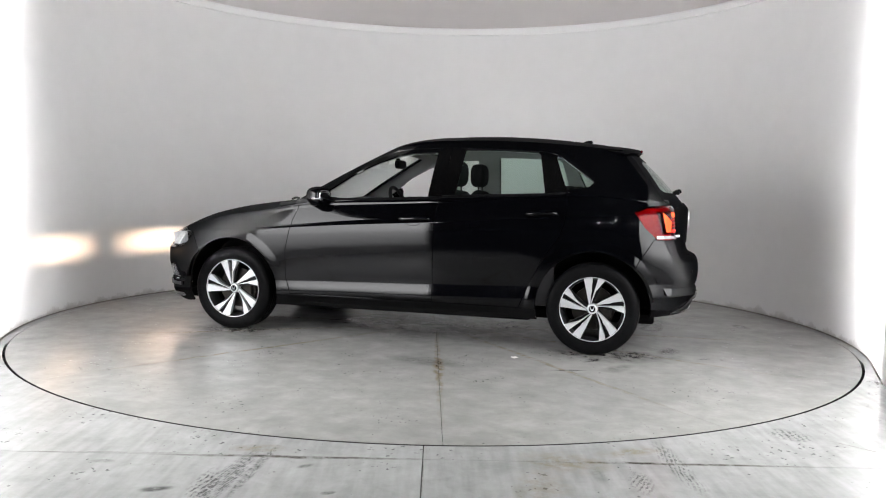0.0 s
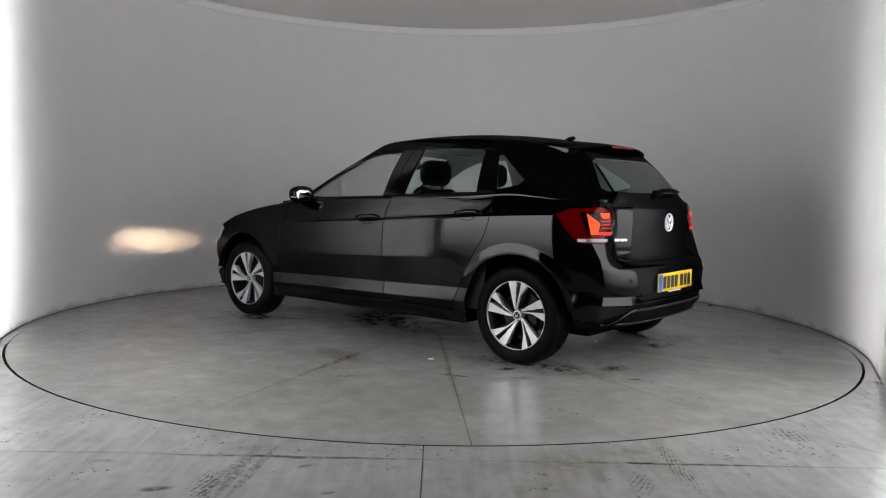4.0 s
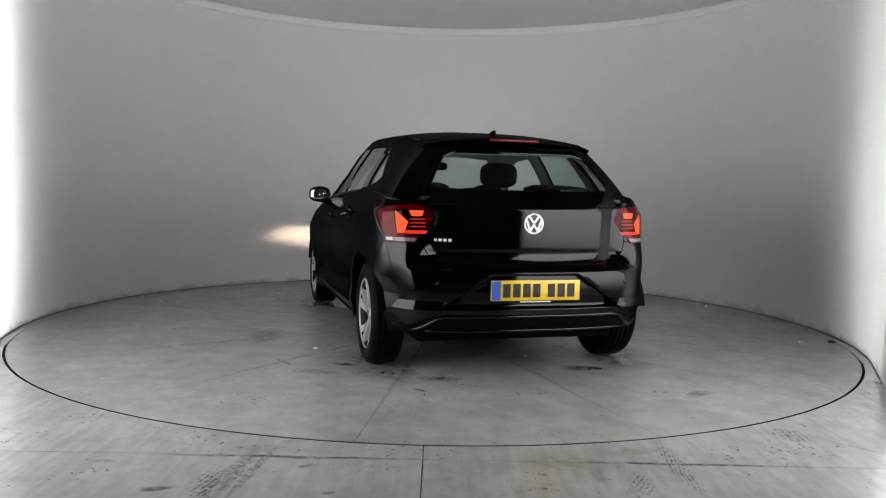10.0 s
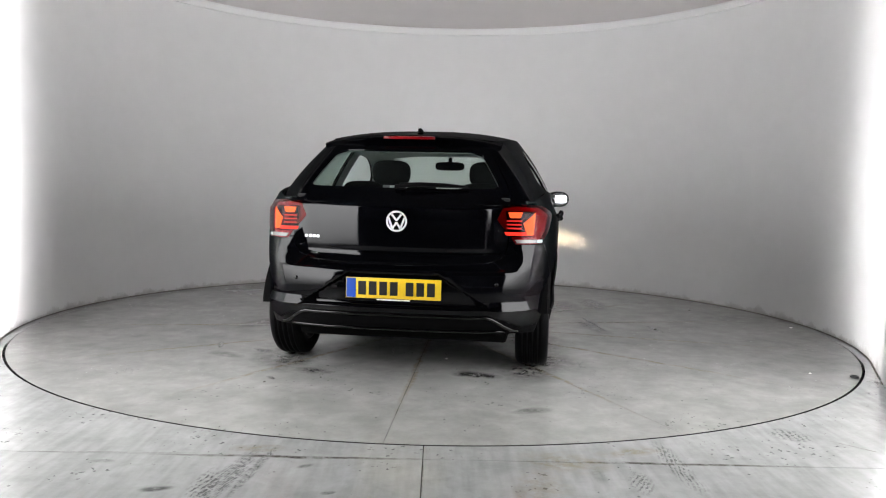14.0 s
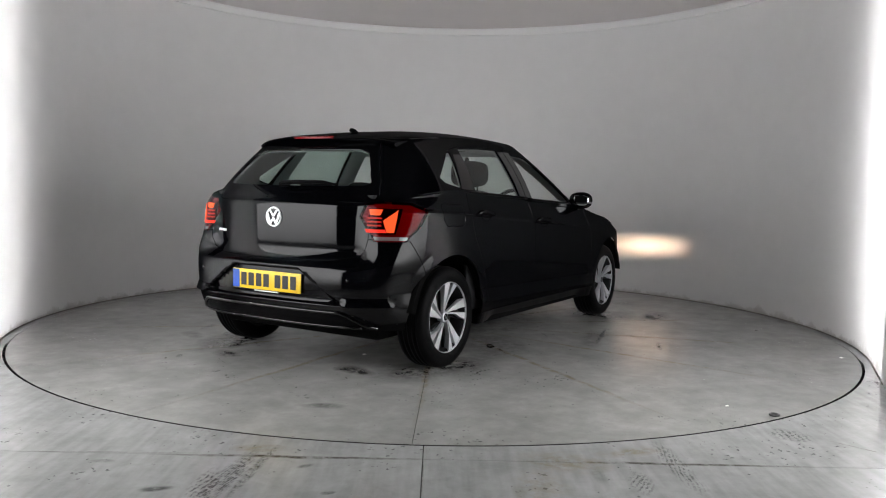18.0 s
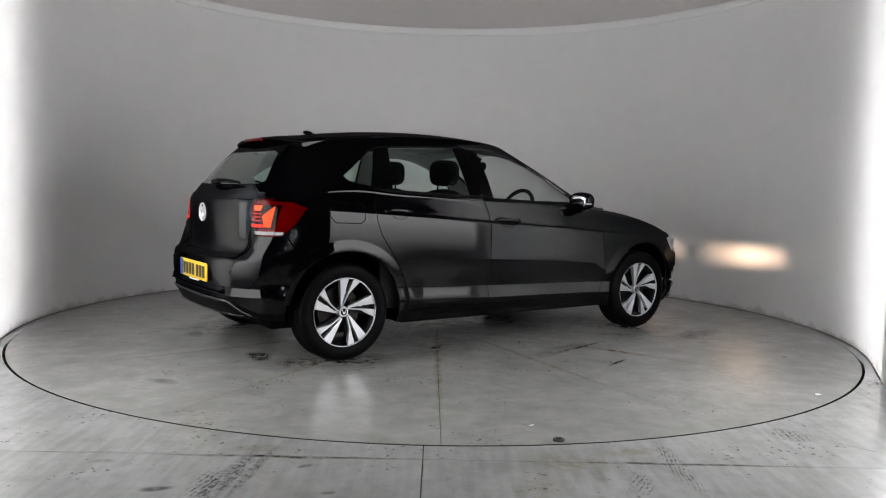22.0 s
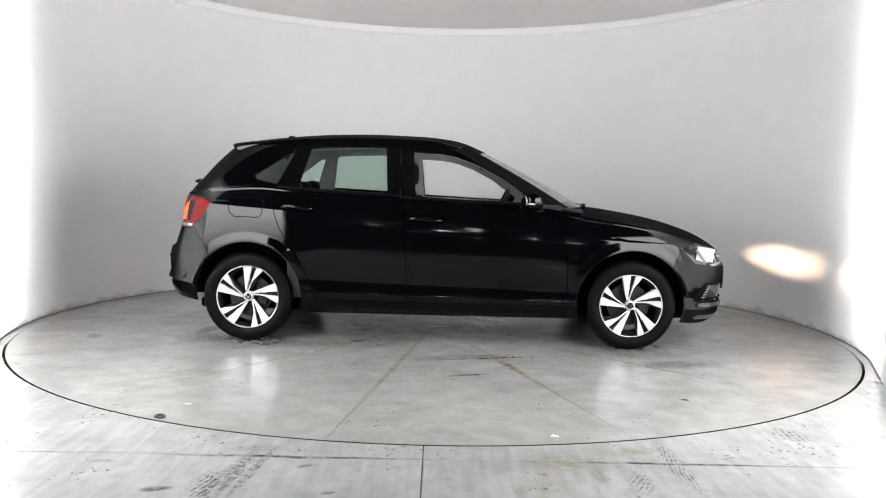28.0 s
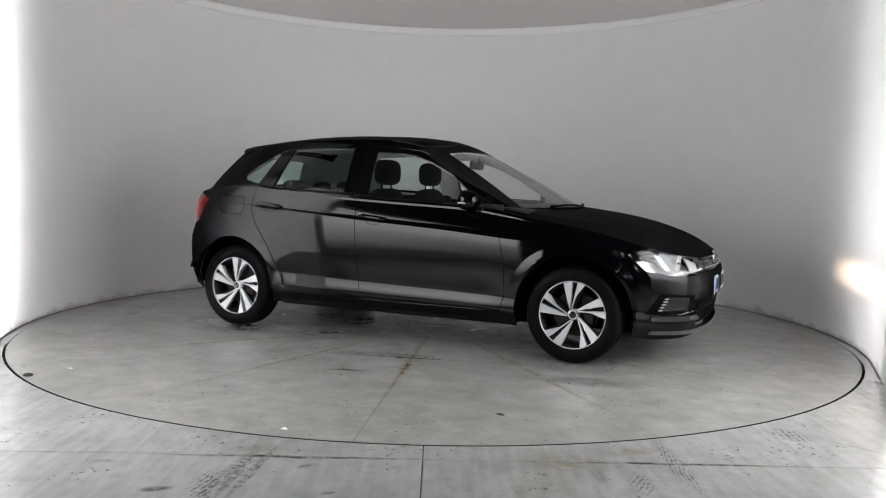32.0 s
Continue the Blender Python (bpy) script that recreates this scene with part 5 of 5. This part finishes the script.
def tail_details():
    gate = car_child("tailgate")
    bumper = car_child("rear_bumper")
    # number plate in its recess
    plate = new("number_plate")
    plate.parent = car
    bm = bmesh.new()
    box(bm, -1.926, -1.918, -0.26, 0.26, 0.452, 0.563, 0.003)
    part("plate", bm, YELLOW, plate)
    plate_marks(plate, -1.927, 0.5075, -1)
    bm = bmesh.new()
    box(bm, -1.924, -1.917, -0.09, 0.09, 0.442, 0.449)
    part("dealer_strip", bm, WHITE_PLATE, plate, smooth=False)
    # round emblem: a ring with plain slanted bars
    bm = bmesh.new()
    x = float(body_at(0.0, 0.868)[0]) - 0.002
    lathe(bm, [(0.047, x), (0.052, x - 0.006), (0.056, x - 0.006), (0.058, x), (0.056, x + 0.008)], 48, "X", (0, 0, 0.868))
    bmesh.ops.recalc_face_normals(bm, faces=bm.faces)
    emblem = part("emblem", bm, EMBLEM, gate, "round chrome emblem")
    bm = bmesh.new()
    lathe(bm, [(0.001, x + 0.001), (0.049, x + 0.001)], 40, "X", (0, 0, 0.868))
    part("emblem_ground", bm, GLOSS_BLACK, emblem)
    for y0, z0, y1, z1 in ((0.026, 0.905, 0.0, 0.872), (-0.026, 0.905, 0.0, 0.872), (0.044, 0.888, 0.022, 0.828), (-0.044, 0.888, -0.022, 0.828),
                           (0.022, 0.828, 0.0, 0.862), (-0.022, 0.828, 0.0, 0.862)):
        bm = bmesh.new()
        d = Vector((0, y1 - y0, z1 - z0))
        n = Vector((0, -d.z, d.y)).normalized() * 0.0052
        pts = [Vector((0, y0, z0)) + n, Vector((0, y0, z0)) - n, Vector((0, y1, z1)) - n, Vector((0, y1, z1)) + n]
        lo = [bm.verts.new(p + Vector((x, 0, 0))) for p in pts]
        hi = [bm.verts.new(p + Vector((x - 0.006, 0, 0))) for p in pts]
        bm.faces.new(hi)
        for i in range(4):
            bm.faces.new((lo[i], lo[(i + 1) % 4], hi[(i + 1) % 4], hi[i]))
        bmesh.ops.recalc_face_normals(bm, faces=bm.faces)
        part("emblem_bar", bm, EMBLEM, emblem, smooth=False)
    # model badge as four plain blocks
    for k in range(4):
        y = 0.540 - 0.025 * k
        skin_patch("badge_block", body, [by_tail(y, 0.763), by_tail(y - 0.017, 0.764), by_tail(y - 0.017, 0.778), by_tail(y, 0.778)], EMBLEM, gate, 1, 0.003, 0.003, 2, 2)
    # diffuser trims
    for z, r in ((0.366, 0.010), (0.283, 0.008)):
        bm = bmesh.new()
        pts = []
        for k in range(41):
            y = -0.66 + 1.32 * k / 40
            zz = z - (0.085 * step(abs(y), 0.49, 0.66) if z > 0.3 else 0.0)
            if z < 0.3 and abs(y) > 0.62:
                continue
            s, _ = by_tail(abs(y), zz)
            q = body_at(s, zz) + body.normal(s, zz, 0.004) * 0.004
            pts.append((q[0], math.copysign(q[1], y) if abs(y) > 1e-6 else 0.0, zz))
        tube(bm, pts, r, 8)
        part("diffuser_trim", bm, GLOSS_BLACK, bumper)
    # parking sensors
    for y in (0.55, 0.2):
        for s in (1, -1):
            q0 = by_tail(y, 0.545)
            q = body_at(*q0)
            bm = bmesh.new()
            lathe(bm, [(0.0005, -0.003), (0.009, -0.003), (0.011, 0.002)], 16, "X", (q[0], q[1] * s, q[2]))
            part("parking_sensor", bm, GLOSS_BLACK, bumper)
    for s in (1, -1):
        skin_patch("bumper_ledge", body, [by_tail(0.74, 0.405), by_tail(0.43, 0.405), by_tail(0.47, 0.45), by_tail(0.75, 0.45)], PAINT, bumper, s, 0.002, 0.01, 14, 3, foot=0.022)
    # roof spoiler
    prof = [(-1.30, 1.376), (-1.39, 1.368), (-1.46, 1.359), (-1.515, 1.349), (-1.528, 1.340), (-1.518, 1.328), (-1.45, 1.318), (-1.39, 1.30), (-1.37, 1.33)]
    V, F = [], []
    ny = 28
    for i in range(ny + 1):
        y = -0.525 + 1.05 * i / ny
        k = (y / 0.525) ** 2
        for x, z in prof:
            V.append((x + 0.075 * k * k + 0.02 * k, y, z - 0.030 * k - 0.012 * k * k * k))
    n = len(prof)
    bm = bmesh.new()
    vs = [bm.verts.new(v) for v in V]
    for i in range(ny):
        for j in range(n):
            bm.faces.new((vs[i * n + j], vs[i * n + (j + 1) % n], vs[(i + 1) * n + (j + 1) % n], vs[(i + 1) * n + j]))
    bm.faces.new(vs[:n])
    bm.faces.new(vs[-n:])
    bmesh.ops.recalc_face_normals(bm, faces=bm.faces)
    spoiler = part("roof_spoiler", bm, PAINT, gate)
    bm = bmesh.new()
    pts = [(-1.530 + 0.02 * (y / 0.525) ** 2, y, 1.337) for y in np.linspace(-0.15, 0.15, 9)]
    tube(bm, pts, 0.007, 8, 1.3)
    part("brake_light", bm, BRAKE_RED, spoiler, "narrow red high brake light")
    # rear wiper
    bm = bmesh.new()
    box(bm, -1.80, -1.755, -0.03, 0.03, 1.04, 1.068, 0.01)
    arm = part("rear_wiper", bm, PLASTIC, gate)
    bm = bmesh.new()
    tube(bm, [(-1.80, 0.0, 1.062), (-1.80, -0.12, 1.07), (-1.785, -0.25, 1.07), (-1.765, -0.37, 1.062)], [0.014, 0.012, 0.009, 0.005], 8)
    part("wiper_arm", bm, PLASTIC, arm)
    bm = bmesh.new()
    tube(bm, [(-1.775, -0.06, 1.062), (-1.762, -0.38, 1.056)], 0.006, 6)
    part("wiper_blade", bm, RUBBER, arm)
    # aerial
    bm = bmesh.new()
    tube(bm, [(-1.115, 0, 1.386), (-1.135, 0, 1.399), (-1.152, 0, 1.405), (-1.166, 0, 1.407), (-1.176, 0, 1.402)], [0.020, 0.018, 0.015, 0.013, 0.008], 10)
    part("aerial", bm, PLASTIC, car)


tail_details()


def oval(bm, centre, size, m=None, power=2.6, nu=20, nv=12):
    """A rounded-box solid."""
    rows = []
    e = 2 / power
    f = lambda t: math.copysign(abs(t) ** e, t)
    for j in range(nv + 1):
        b = -math.pi / 2 + math.pi * j / nv
        row = []
        for i in range(nu):
            a = 2 * math.pi * i / nu
            p = Vector((f(math.cos(b)) * f(math.cos(a)) * size[0] / 2, f(math.cos(b)) * f(math.sin(a)) * size[1] / 2, f(math.sin(b)) * size[2] / 2))
            p = p + Vector(centre)
            row.append(bm.verts.new(m @ p if m is not None else p))
        rows.append(row)
    for p, q in zip(rows, rows[1:]):
        for i in range(nu):
            bm.faces.new((p[i], p[(i + 1) % nu], q[(i + 1) % nu], q[i]))
    bmesh.ops.remove_doubles(bm, verts=bm.verts, dist=1e-5)
    bmesh.ops.recalc_face_normals(bm, faces=bm.faces)


def side_details():
    for s in (1, -1):
        fdoor, rdoor = named("front_door")[0 if s > 0 else 1], named("rear_door")[0 if s > 0 else 1]
        # door mirrors
        bm = bmesh.new()
        m = Matrix.Translation((0.592, 0.866 * s, 0.980)) @ Matrix.Rotation(radians(-14 * s), 4, "Z")
        oval(bm, (0, 0, 0), (0.155, 0.175, 0.126), m, 2.5)
        for v in bm.verts:
            q = m.inverted() @ v.co
            if q.x < -0.045:
                q.x = -0.045 - (q.x + 0.045) * 0.2
                v.co = m @ q
        mirror = part("door_mirror", bm, PAINT, car)
        bm = bmesh.new()
        oval(bm, (-0.053, 0.006 * s, 0.0), (0.008, 0.118, 0.078), m, 3.0)
        part("mirror_glass", bm, MIRROR, mirror, "silvered mirror glass")
        bm = bmesh.new()
        tube(bm, [(0.655, 0.80 * s, 0.925), (0.64, 0.835 * s, 0.930), (0.625, 0.87 * s, 0.938)], [0.034, 0.028, 0.03], 10, 0.7)
        part("mirror_arm", bm, PLASTIC, mirror)
        bm = bmesh.new()
        tube(bm, [(0.555, 0.944 * s, 0.962), (0.59, 0.950 * s, 0.962), (0.625, 0.937 * s, 0.960), (0.652, 0.905 * s, 0.959)], [0.004, 0.007, 0.007, 0.004], 8)
        part("indicator_strip", bm, WHITE_LENS, mirror, "clear indicator lens")
        # handles
        for door, x0, x1, z in ((fdoor, -0.205, 0.015, 0.830), (rdoor, -1.045, -0.835, 0.889)):
            s0, s1 = bx(x0, z)[0], bx(x1, z)[0]
            out = lambda sx, zz, o: tuple((body_at(sx, zz) + body.normal(sx, zz, 0.004) * o) * [1, s, 1])
            mid = (s0 + s1) / 2
            bm = bmesh.new()
            w, h = 0.055, 0.030
            cup = [out(mid + 0.01 + w * math.cos(a), z - 0.004 + h * math.sin(a), 0.0025) for a in np.linspace(0, 2 * math.pi, 24, endpoint=False)]
            inn = [out(mid + 0.01 + w * 0.8 * math.cos(a), z - 0.004 + h * 0.8 * math.sin(a), -0.004) for a in np.linspace(0, 2 * math.pi, 24, endpoint=False)]
            va, vb = [bm.verts.new(p) for p in cup], [bm.verts.new(p) for p in inn]
            for i in range(24):
                bm.faces.new((va[i], va[(i + 1) % 24], vb[(i + 1) % 24], vb[i]))
            bm.faces.new(vb)
            bmesh.ops.recalc_face_normals(bm, faces=bm.faces)
            part("handle_cup", bm, GLOSS_BLACK, door)
            bm = bmesh.new()
            pts = [out(s0 + (s1 - s0) * k, z + 0.003, o) for k, o in ((0, 0.004), (0.06, 0.02), (0.2, 0.030), (0.5, 0.034), (0.8, 0.030), (0.94, 0.02), (1, 0.004))]
            tube(bm, pts, [0.008, 0.012, 0.014, 0.014, 0.014, 0.012, 0.008], 10, 1.15)
            part("handle", bm, PAINT, door)
        # waist seals and window trims
        for x0, x1, z0, z1 in ((-0.255, 0.70, 0.985, 0.944), (-1.08, -0.27, 1.028, 0.993)):
            bm = bmesh.new()
            pts = []
            for k in range(15):
                f = k / 14
                x, z = x0 + (x1 - x0) * f, z0 + (z1 - z0) * f
                q = green.at(*gx(x, z)) + green.normal(*gx(x, z), 0.004) * 0.006
                pts.append(tuple(q * [1, s, 1]))
            tube(bm, pts, 0.0085, 8, 1.1)
            part("waist_seal", bm, PLASTIC, fdoor if x1 > 0 else rdoor)
        # black B pillar covers and small corner piece at the rear door
        for quad, door in ((((-0.262, 1.0), (-0.18, 0.995), (-0.205, 1.305), (-0.285, 1.305)), fdoor), (((-0.355, 1.005), (-0.27, 1.0), (-0.292, 1.305), (-0.378, 1.302)), rdoor),
                           (((-1.095, 1.048), (-0.955, 1.04), (-0.895, 1.262), (-0.985, 1.258)), rdoor)):
            skin_patch("pillar_cover", green, [gx(*p) for p in quad], GLOSS_BLACK, door, s, 0.002, 0.004)
        skin_patch("mirror_base", green, [gx(0.60, 0.945), gx(0.715, 0.935), gx(0.70, 0.965), gx(0.612, 1.012)], PLASTIC, fdoor, s, 0.004, 0.006)


side_details()


def under_body():
    bm = bmesh.new()
    box(bm, -1.66, 1.75, -0.60, 0.60, 0.19, 0.26, 0.02)
    box(bm, -0.88, 0.90, -0.80, 0.80, 0.20, 0.27, 0.02)
    part("floor_pan", bm, LINER, car)
    bm = bmesh.new()
    box(bm, 1.0, 1.80, -0.50, 0.50, 0.26, 0.58)
    part("engine_bay", bm, LINER, car)
    bm = bmesh.new()
    box(bm, -1.74, -1.0, -0.52, 0.52, 0.28, 0.94)
    part("boot_tub", bm, LINER, car)
    for hx in (-HUB_X, HUB_X):
        for s in (1, -1):
            bm = bmesh.new()
            rows = []
            for k in range(25):
                a = radians(10 + 160 * k / 24)
                row = []
                for r, y in ((0.370, 0.835), (0.385, 0.82), (0.385, 0.50), (0.05, 0.50)):
                    row.append(bm.verts.new((hx + r * math.cos(a), y * s, HUB_Z + r * math.sin(a))))
                rows.append(row)
            for p, q in zip(rows, rows[1:]):
                for i in range(3):
                    bm.faces.new((p[i], p[i + 1], q[i + 1], q[i]))
            bmesh.ops.recalc_face_normals(bm, faces=bm.faces)
            part("arch_liner", bm, LINER, car)


under_body()


def seat(y):
    s = new("front_seat")
    s.parent = car
    for name, c, size, tilt, p in (("seat_cushion", (0.05, y, 0.52), (0.52, 0.50, 0.17), -6, 4), ("backrest", (-0.22, y, 0.755), (0.13, 0.47, 0.58), -13, 4)):
        bm = bmesh.new()
        m = Matrix.Translation(c) @ Matrix.Rotation(radians(tilt), 4, "Y")
        oval(bm, (0, 0, 0), size, m, p)
        part(name, bm, FABRIC, s)
    for k in (1, -1):
        bm = bmesh.new()
        m = Matrix.Translation((-0.20, y + 0.20 * k, 0.74)) @ Matrix.Rotation(radians(-13), 4, "Y")
        oval(bm, (0.03, 0, 0), (0.15, 0.08, 0.50), m, 3)
        part("side_bolster", bm, FABRIC, s)
    bm = bmesh.new()
    oval(bm, (-0.262, y, 1.155), (0.12, 0.285, 0.185), None, 3.2)
    head = part("headrest", bm, FABRIC, s)
    for k in (1, -1):
        bm = bmesh.new()
        tube(bm, [(-0.27, y + 0.07 * k, 1.02), (-0.265, y + 0.07 * k, 1.12)], 0.006, 8)
        part("headrest_post", bm, CHROME, head)
    bm = bmesh.new()
    box(bm, -0.2, 0.28, y - 0.2, y + 0.2, 0.26, 0.46, 0.02)
    part("seat_base", bm, PLASTIC, s)


def cabin():
    seat(0.36)
    seat(-0.36)
    bench = new("rear_bench")
    bench.parent = car
    bm = bmesh.new()
    oval(bm, (-0.72, 0, 0.52), (0.52, 1.30, 0.2), None, 5)
    part("seat_cushion", bm, FABRIC, bench)
    bm = bmesh.new()
    m = Matrix.Translation((-1.0, 0, 0.76)) @ Matrix.Rotation(radians(-16), 4, "Y")
    oval(bm, (0, 0, 0), (0.15, 1.26, 0.56), m, 5)
    part("backrest", bm, FABRIC, bench)
    for y, w, top in ((0.38, 0.26, 1.085), (0.0, 0.20, 1.075), (-0.38, 0.26, 1.085)):
        bm = bmesh.new()
        oval(bm, (-1.06, y, top - 0.06), (0.10, w, 0.125), None, 3)
        part("headrest", bm, FABRIC, bench)
    bm = bmesh.new()
    box(bm, -1.72, -1.10, -0.60, 0.60, 0.985, 1.005, 0.006)
    part("parcel_shelf", bm, DASH, car)
    # dashboard
    bm = bmesh.new()
    prof = [(0.50, 0.62), (0.47, 0.80), (0.50, 0.90), (0.58, 0.945), (0.72, 0.95), (0.98, 0.925), (1.02, 0.85), (0.95, 0.60)]
    rows = []
    for k in range(13):
        y = -0.74 + 1.48 * k / 12
        b = 0.02 * math.exp(-((y + 0.36) / 0.17) ** 2)
        rows.append([bm.verts.new((x - 0.04 * (y / 0.74) ** 4, y, z + (b if i in (2, 3, 4) else 0))) for i, (x, z) in enumerate(prof)])
    for p, q in zip(rows, rows[1:]):
        for i in range(len(prof)):
            j = (i + 1) % len(prof)
            bm.faces.new((p[i], p[j], q[j], q[i]))
    bm.faces.new(rows[0])
    bm.faces.new(rows[-1])
    bmesh.ops.recalc_face_normals(bm, faces=bm.faces)
    dash = part("dashboard", bm, DASH, car)
    bm = bmesh.new()
    box(bm, 0.465, 0.49, -0.12, 0.12, 0.78, 0.92, 0.008)
    part("centre_screen", bm, GLOSS_BLACK, dash)
    # steering wheel, on the right
    st = new("steering_wheel")
    st.parent = car
    st.matrix_basis = Matrix.Translation((0.40, -0.36, 0.885)) @ Matrix.Rotation(radians(24), 4, "Y")
    bm = bmesh.new()
    lathe(bm, [(0.176 + 0.015 * math.cos(a), 0.015 * math.sin(a)) for a in np.linspace(0, 2 * math.pi, 11)], 40, "X")
    bmesh.ops.remove_doubles(bm, verts=bm.verts, dist=1e-5)
    bmesh.ops.recalc_face_normals(bm, faces=bm.faces)
    part("wheel_rim", bm, DASH, st)
    bm = bmesh.new()
    oval(bm, (0.02, 0, 0), (0.06, 0.15, 0.12), None, 3)
    part("airbag_cover", bm, DASH, st)
    for a in (0, 180, 270):
        bm = bmesh.new()
        c, d = math.cos(radians(a)), math.sin(radians(a))
        tube(bm, [(0.02, 0.05 * c, 0.05 * d), (0.0, 0.17 * c, 0.17 * d)], 0.014, 8)
        part("wheel_spoke", bm, SATIN, st)
    # interior mirror
    bm = bmesh.new()
    oval(bm, (0.29, 0.0, 1.225), (0.035, 0.235, 0.068), None, 4)
    im = part("interior_mirror", bm, PLASTIC, car)
    bm = bmesh.new()
    tube(bm, [(0.30, 0, 1.24), (0.325, 0, 1.29)], 0.016, 8)
    part("mirror_stem", bm, PLASTIC, im)
    # linings
    V = lambda u, v: roof_at(0.03 + 0.94 * u, 0.04 + 0.92 * v) - np.array([0, 0, 0.032])
    grid_panel("headlining", V, 24, 16, LINING, car)
    for s in (1, -1):
        panel("pillar_trim", [(green, ("rest", "front_frame", "rear_frame", "gate_top"))], TRIM_GREY, car, s, 0.006, 0.0, -0.022)
        bm = bmesh.new()
        box(bm, -0.22, 0.80, min(0.76 * s, 0.79 * s), max(0.76 * s, 0.79 * s), 0.30, 0.955, 0.01)
        part("door_card", bm, DASH, named("front_door")[0 if s > 0 else 1])
        bm = bmesh.new()
        box(bm, -1.02, -0.26, min(0.765 * s, 0.79 * s), max(0.765 * s, 0.79 * s), 0.30, 0.985, 0.01)
        part("door_card", bm, DASH, named("rear_door")[0 if s > 0 else 1])
    # front wipers on the cowl
    for y0, y1 in ((-0.42, 0.12), (0.18, 0.50)):
        bm = bmesh.new()
        pts = []
        for k in range(6):
            y = y0 + (y1 - y0) * k / 5
            z = 0.944 - 0.010 * abs(k - 2.5) / 2.5
            q = green.at(*gy_nose(abs(y), z))
            pts.append((q[0] + 0.02, y, z + 0.012))
        tube(bm, pts, 0.008, 6)
        part("front_wiper", bm, PLASTIC, car)
    bm = bmesh.new()
    box(bm, 0.86, 1.12, -0.62, 0.62, 0.84, 0.905, 0.01)
    part("cowl_panel", bm, PLASTIC, car)


cabin()


# ---- litter on the disc ----
def litter(name, x, y, size, mat, label, seed):
    rng = random.Random(seed)
    bm = bmesh.new()
    n = 7
    ring = [bm.verts.new((size * (0.6 + 0.5 * rng.random()) * math.cos(2 * math.pi * k / n), 0.6 * size * (0.6 + 0.5 * rng.random()) * math.sin(2 * math.pi * k / n),
                          0.001 + 0.5 * size * rng.random() * 0.6)) for k in range(n)]
    mid = bm.verts.new((0, 0, 0.002 + 0.25 * size))
    for k in range(n):
        bm.faces.new((ring[k], ring[(k + 1) % n], mid))
    out = bmesh.ops.extrude_face_region(bm, geom=bm.faces[:])
    for v in out["geom"]:
        if isinstance(v, bmesh.types.BMVert):
            v.co.z -= 0.0008
    low = min(v.co.z for v in bm.verts)
    for v in bm.verts:
        v.co.z -= low - 0.0003
    bmesh.ops.recalc_face_normals(bm, faces=bm.faces)
    ob = tagged(part(name, bm, mat), label, name.replace("_", " "), "litter on the disc")
    return ob, x, y


PAPER = material("dirty_white_paper", (0.72, 0.70, 0.66), 0.8, grain=0.1, grain_scale=80)
LEAF = material("dry_dark_leaf", (0.035, 0.028, 0.02), 0.8, grain=0.3, grain_scale=90)
RING = material("grey_rubber", (0.03, 0.03, 0.03), 0.6, grain=0.2)


def rubber_ring(x, y):
    bm = bmesh.new()
    lathe(bm, [(0.020 + 0.006 * math.cos(a), 0.0065 + 0.006 * math.sin(a)) for a in np.linspace(0, 2 * math.pi, 9)], 20, "Z")
    bmesh.ops.remove_doubles(bm, verts=bm.verts, dist=1e-5)
    bmesh.ops.recalc_face_normals(bm, faces=bm.faces)
    return tagged(part("rubber_ring", bm, RING), "small grey rubber ring lying at the disc's edge", "ring"), x, y


LITTER = [rubber_ring(-1.17, -2.65), litter("paper_scrap", -1.12, -2.42, 0.016, PAPER, "tiny scrap of dirty white paper on the disc", 6),
          litter("dead_leaf", -0.50, -0.75, 0.03, LEAF, "small dry dark leaf fragment lying on the disc", 7),
          litter("paper_scrap", -1.24, -0.25, 0.02, PAPER, "tiny scrap of dirty white paper on the disc", 8),
          litter("paper_scrap", -0.79, 1.02, 0.030, PAPER, "small crumpled scrap of dirty white paper on the disc", 1),
          litter("dead_leaf", 1.32, -2.11, 0.025, LEAF, "small dry dark leaf fragment lying on the disc", 2),
          litter("dead_leaf", 0.21, -1.68, 0.02, LEAF, "small dry dark leaf fragment lying on the disc", 3),
          litter("paper_scrap", 0.58, -2.775, 0.025, PAPER, "small crumpled scrap of dirty white paper on the disc", 4),
          litter("dead_leaf", -2.05, 0.62, 0.012, LEAF, "small dry dark leaf fragment lying on the disc", 5)]


def motions():
    walk(turntable, turning(0, 0))
    walk(car, turning(0.0328, -0.0377))
    for ob, x, y in LITTER:
        walk(ob, turning(x, y))


motions()
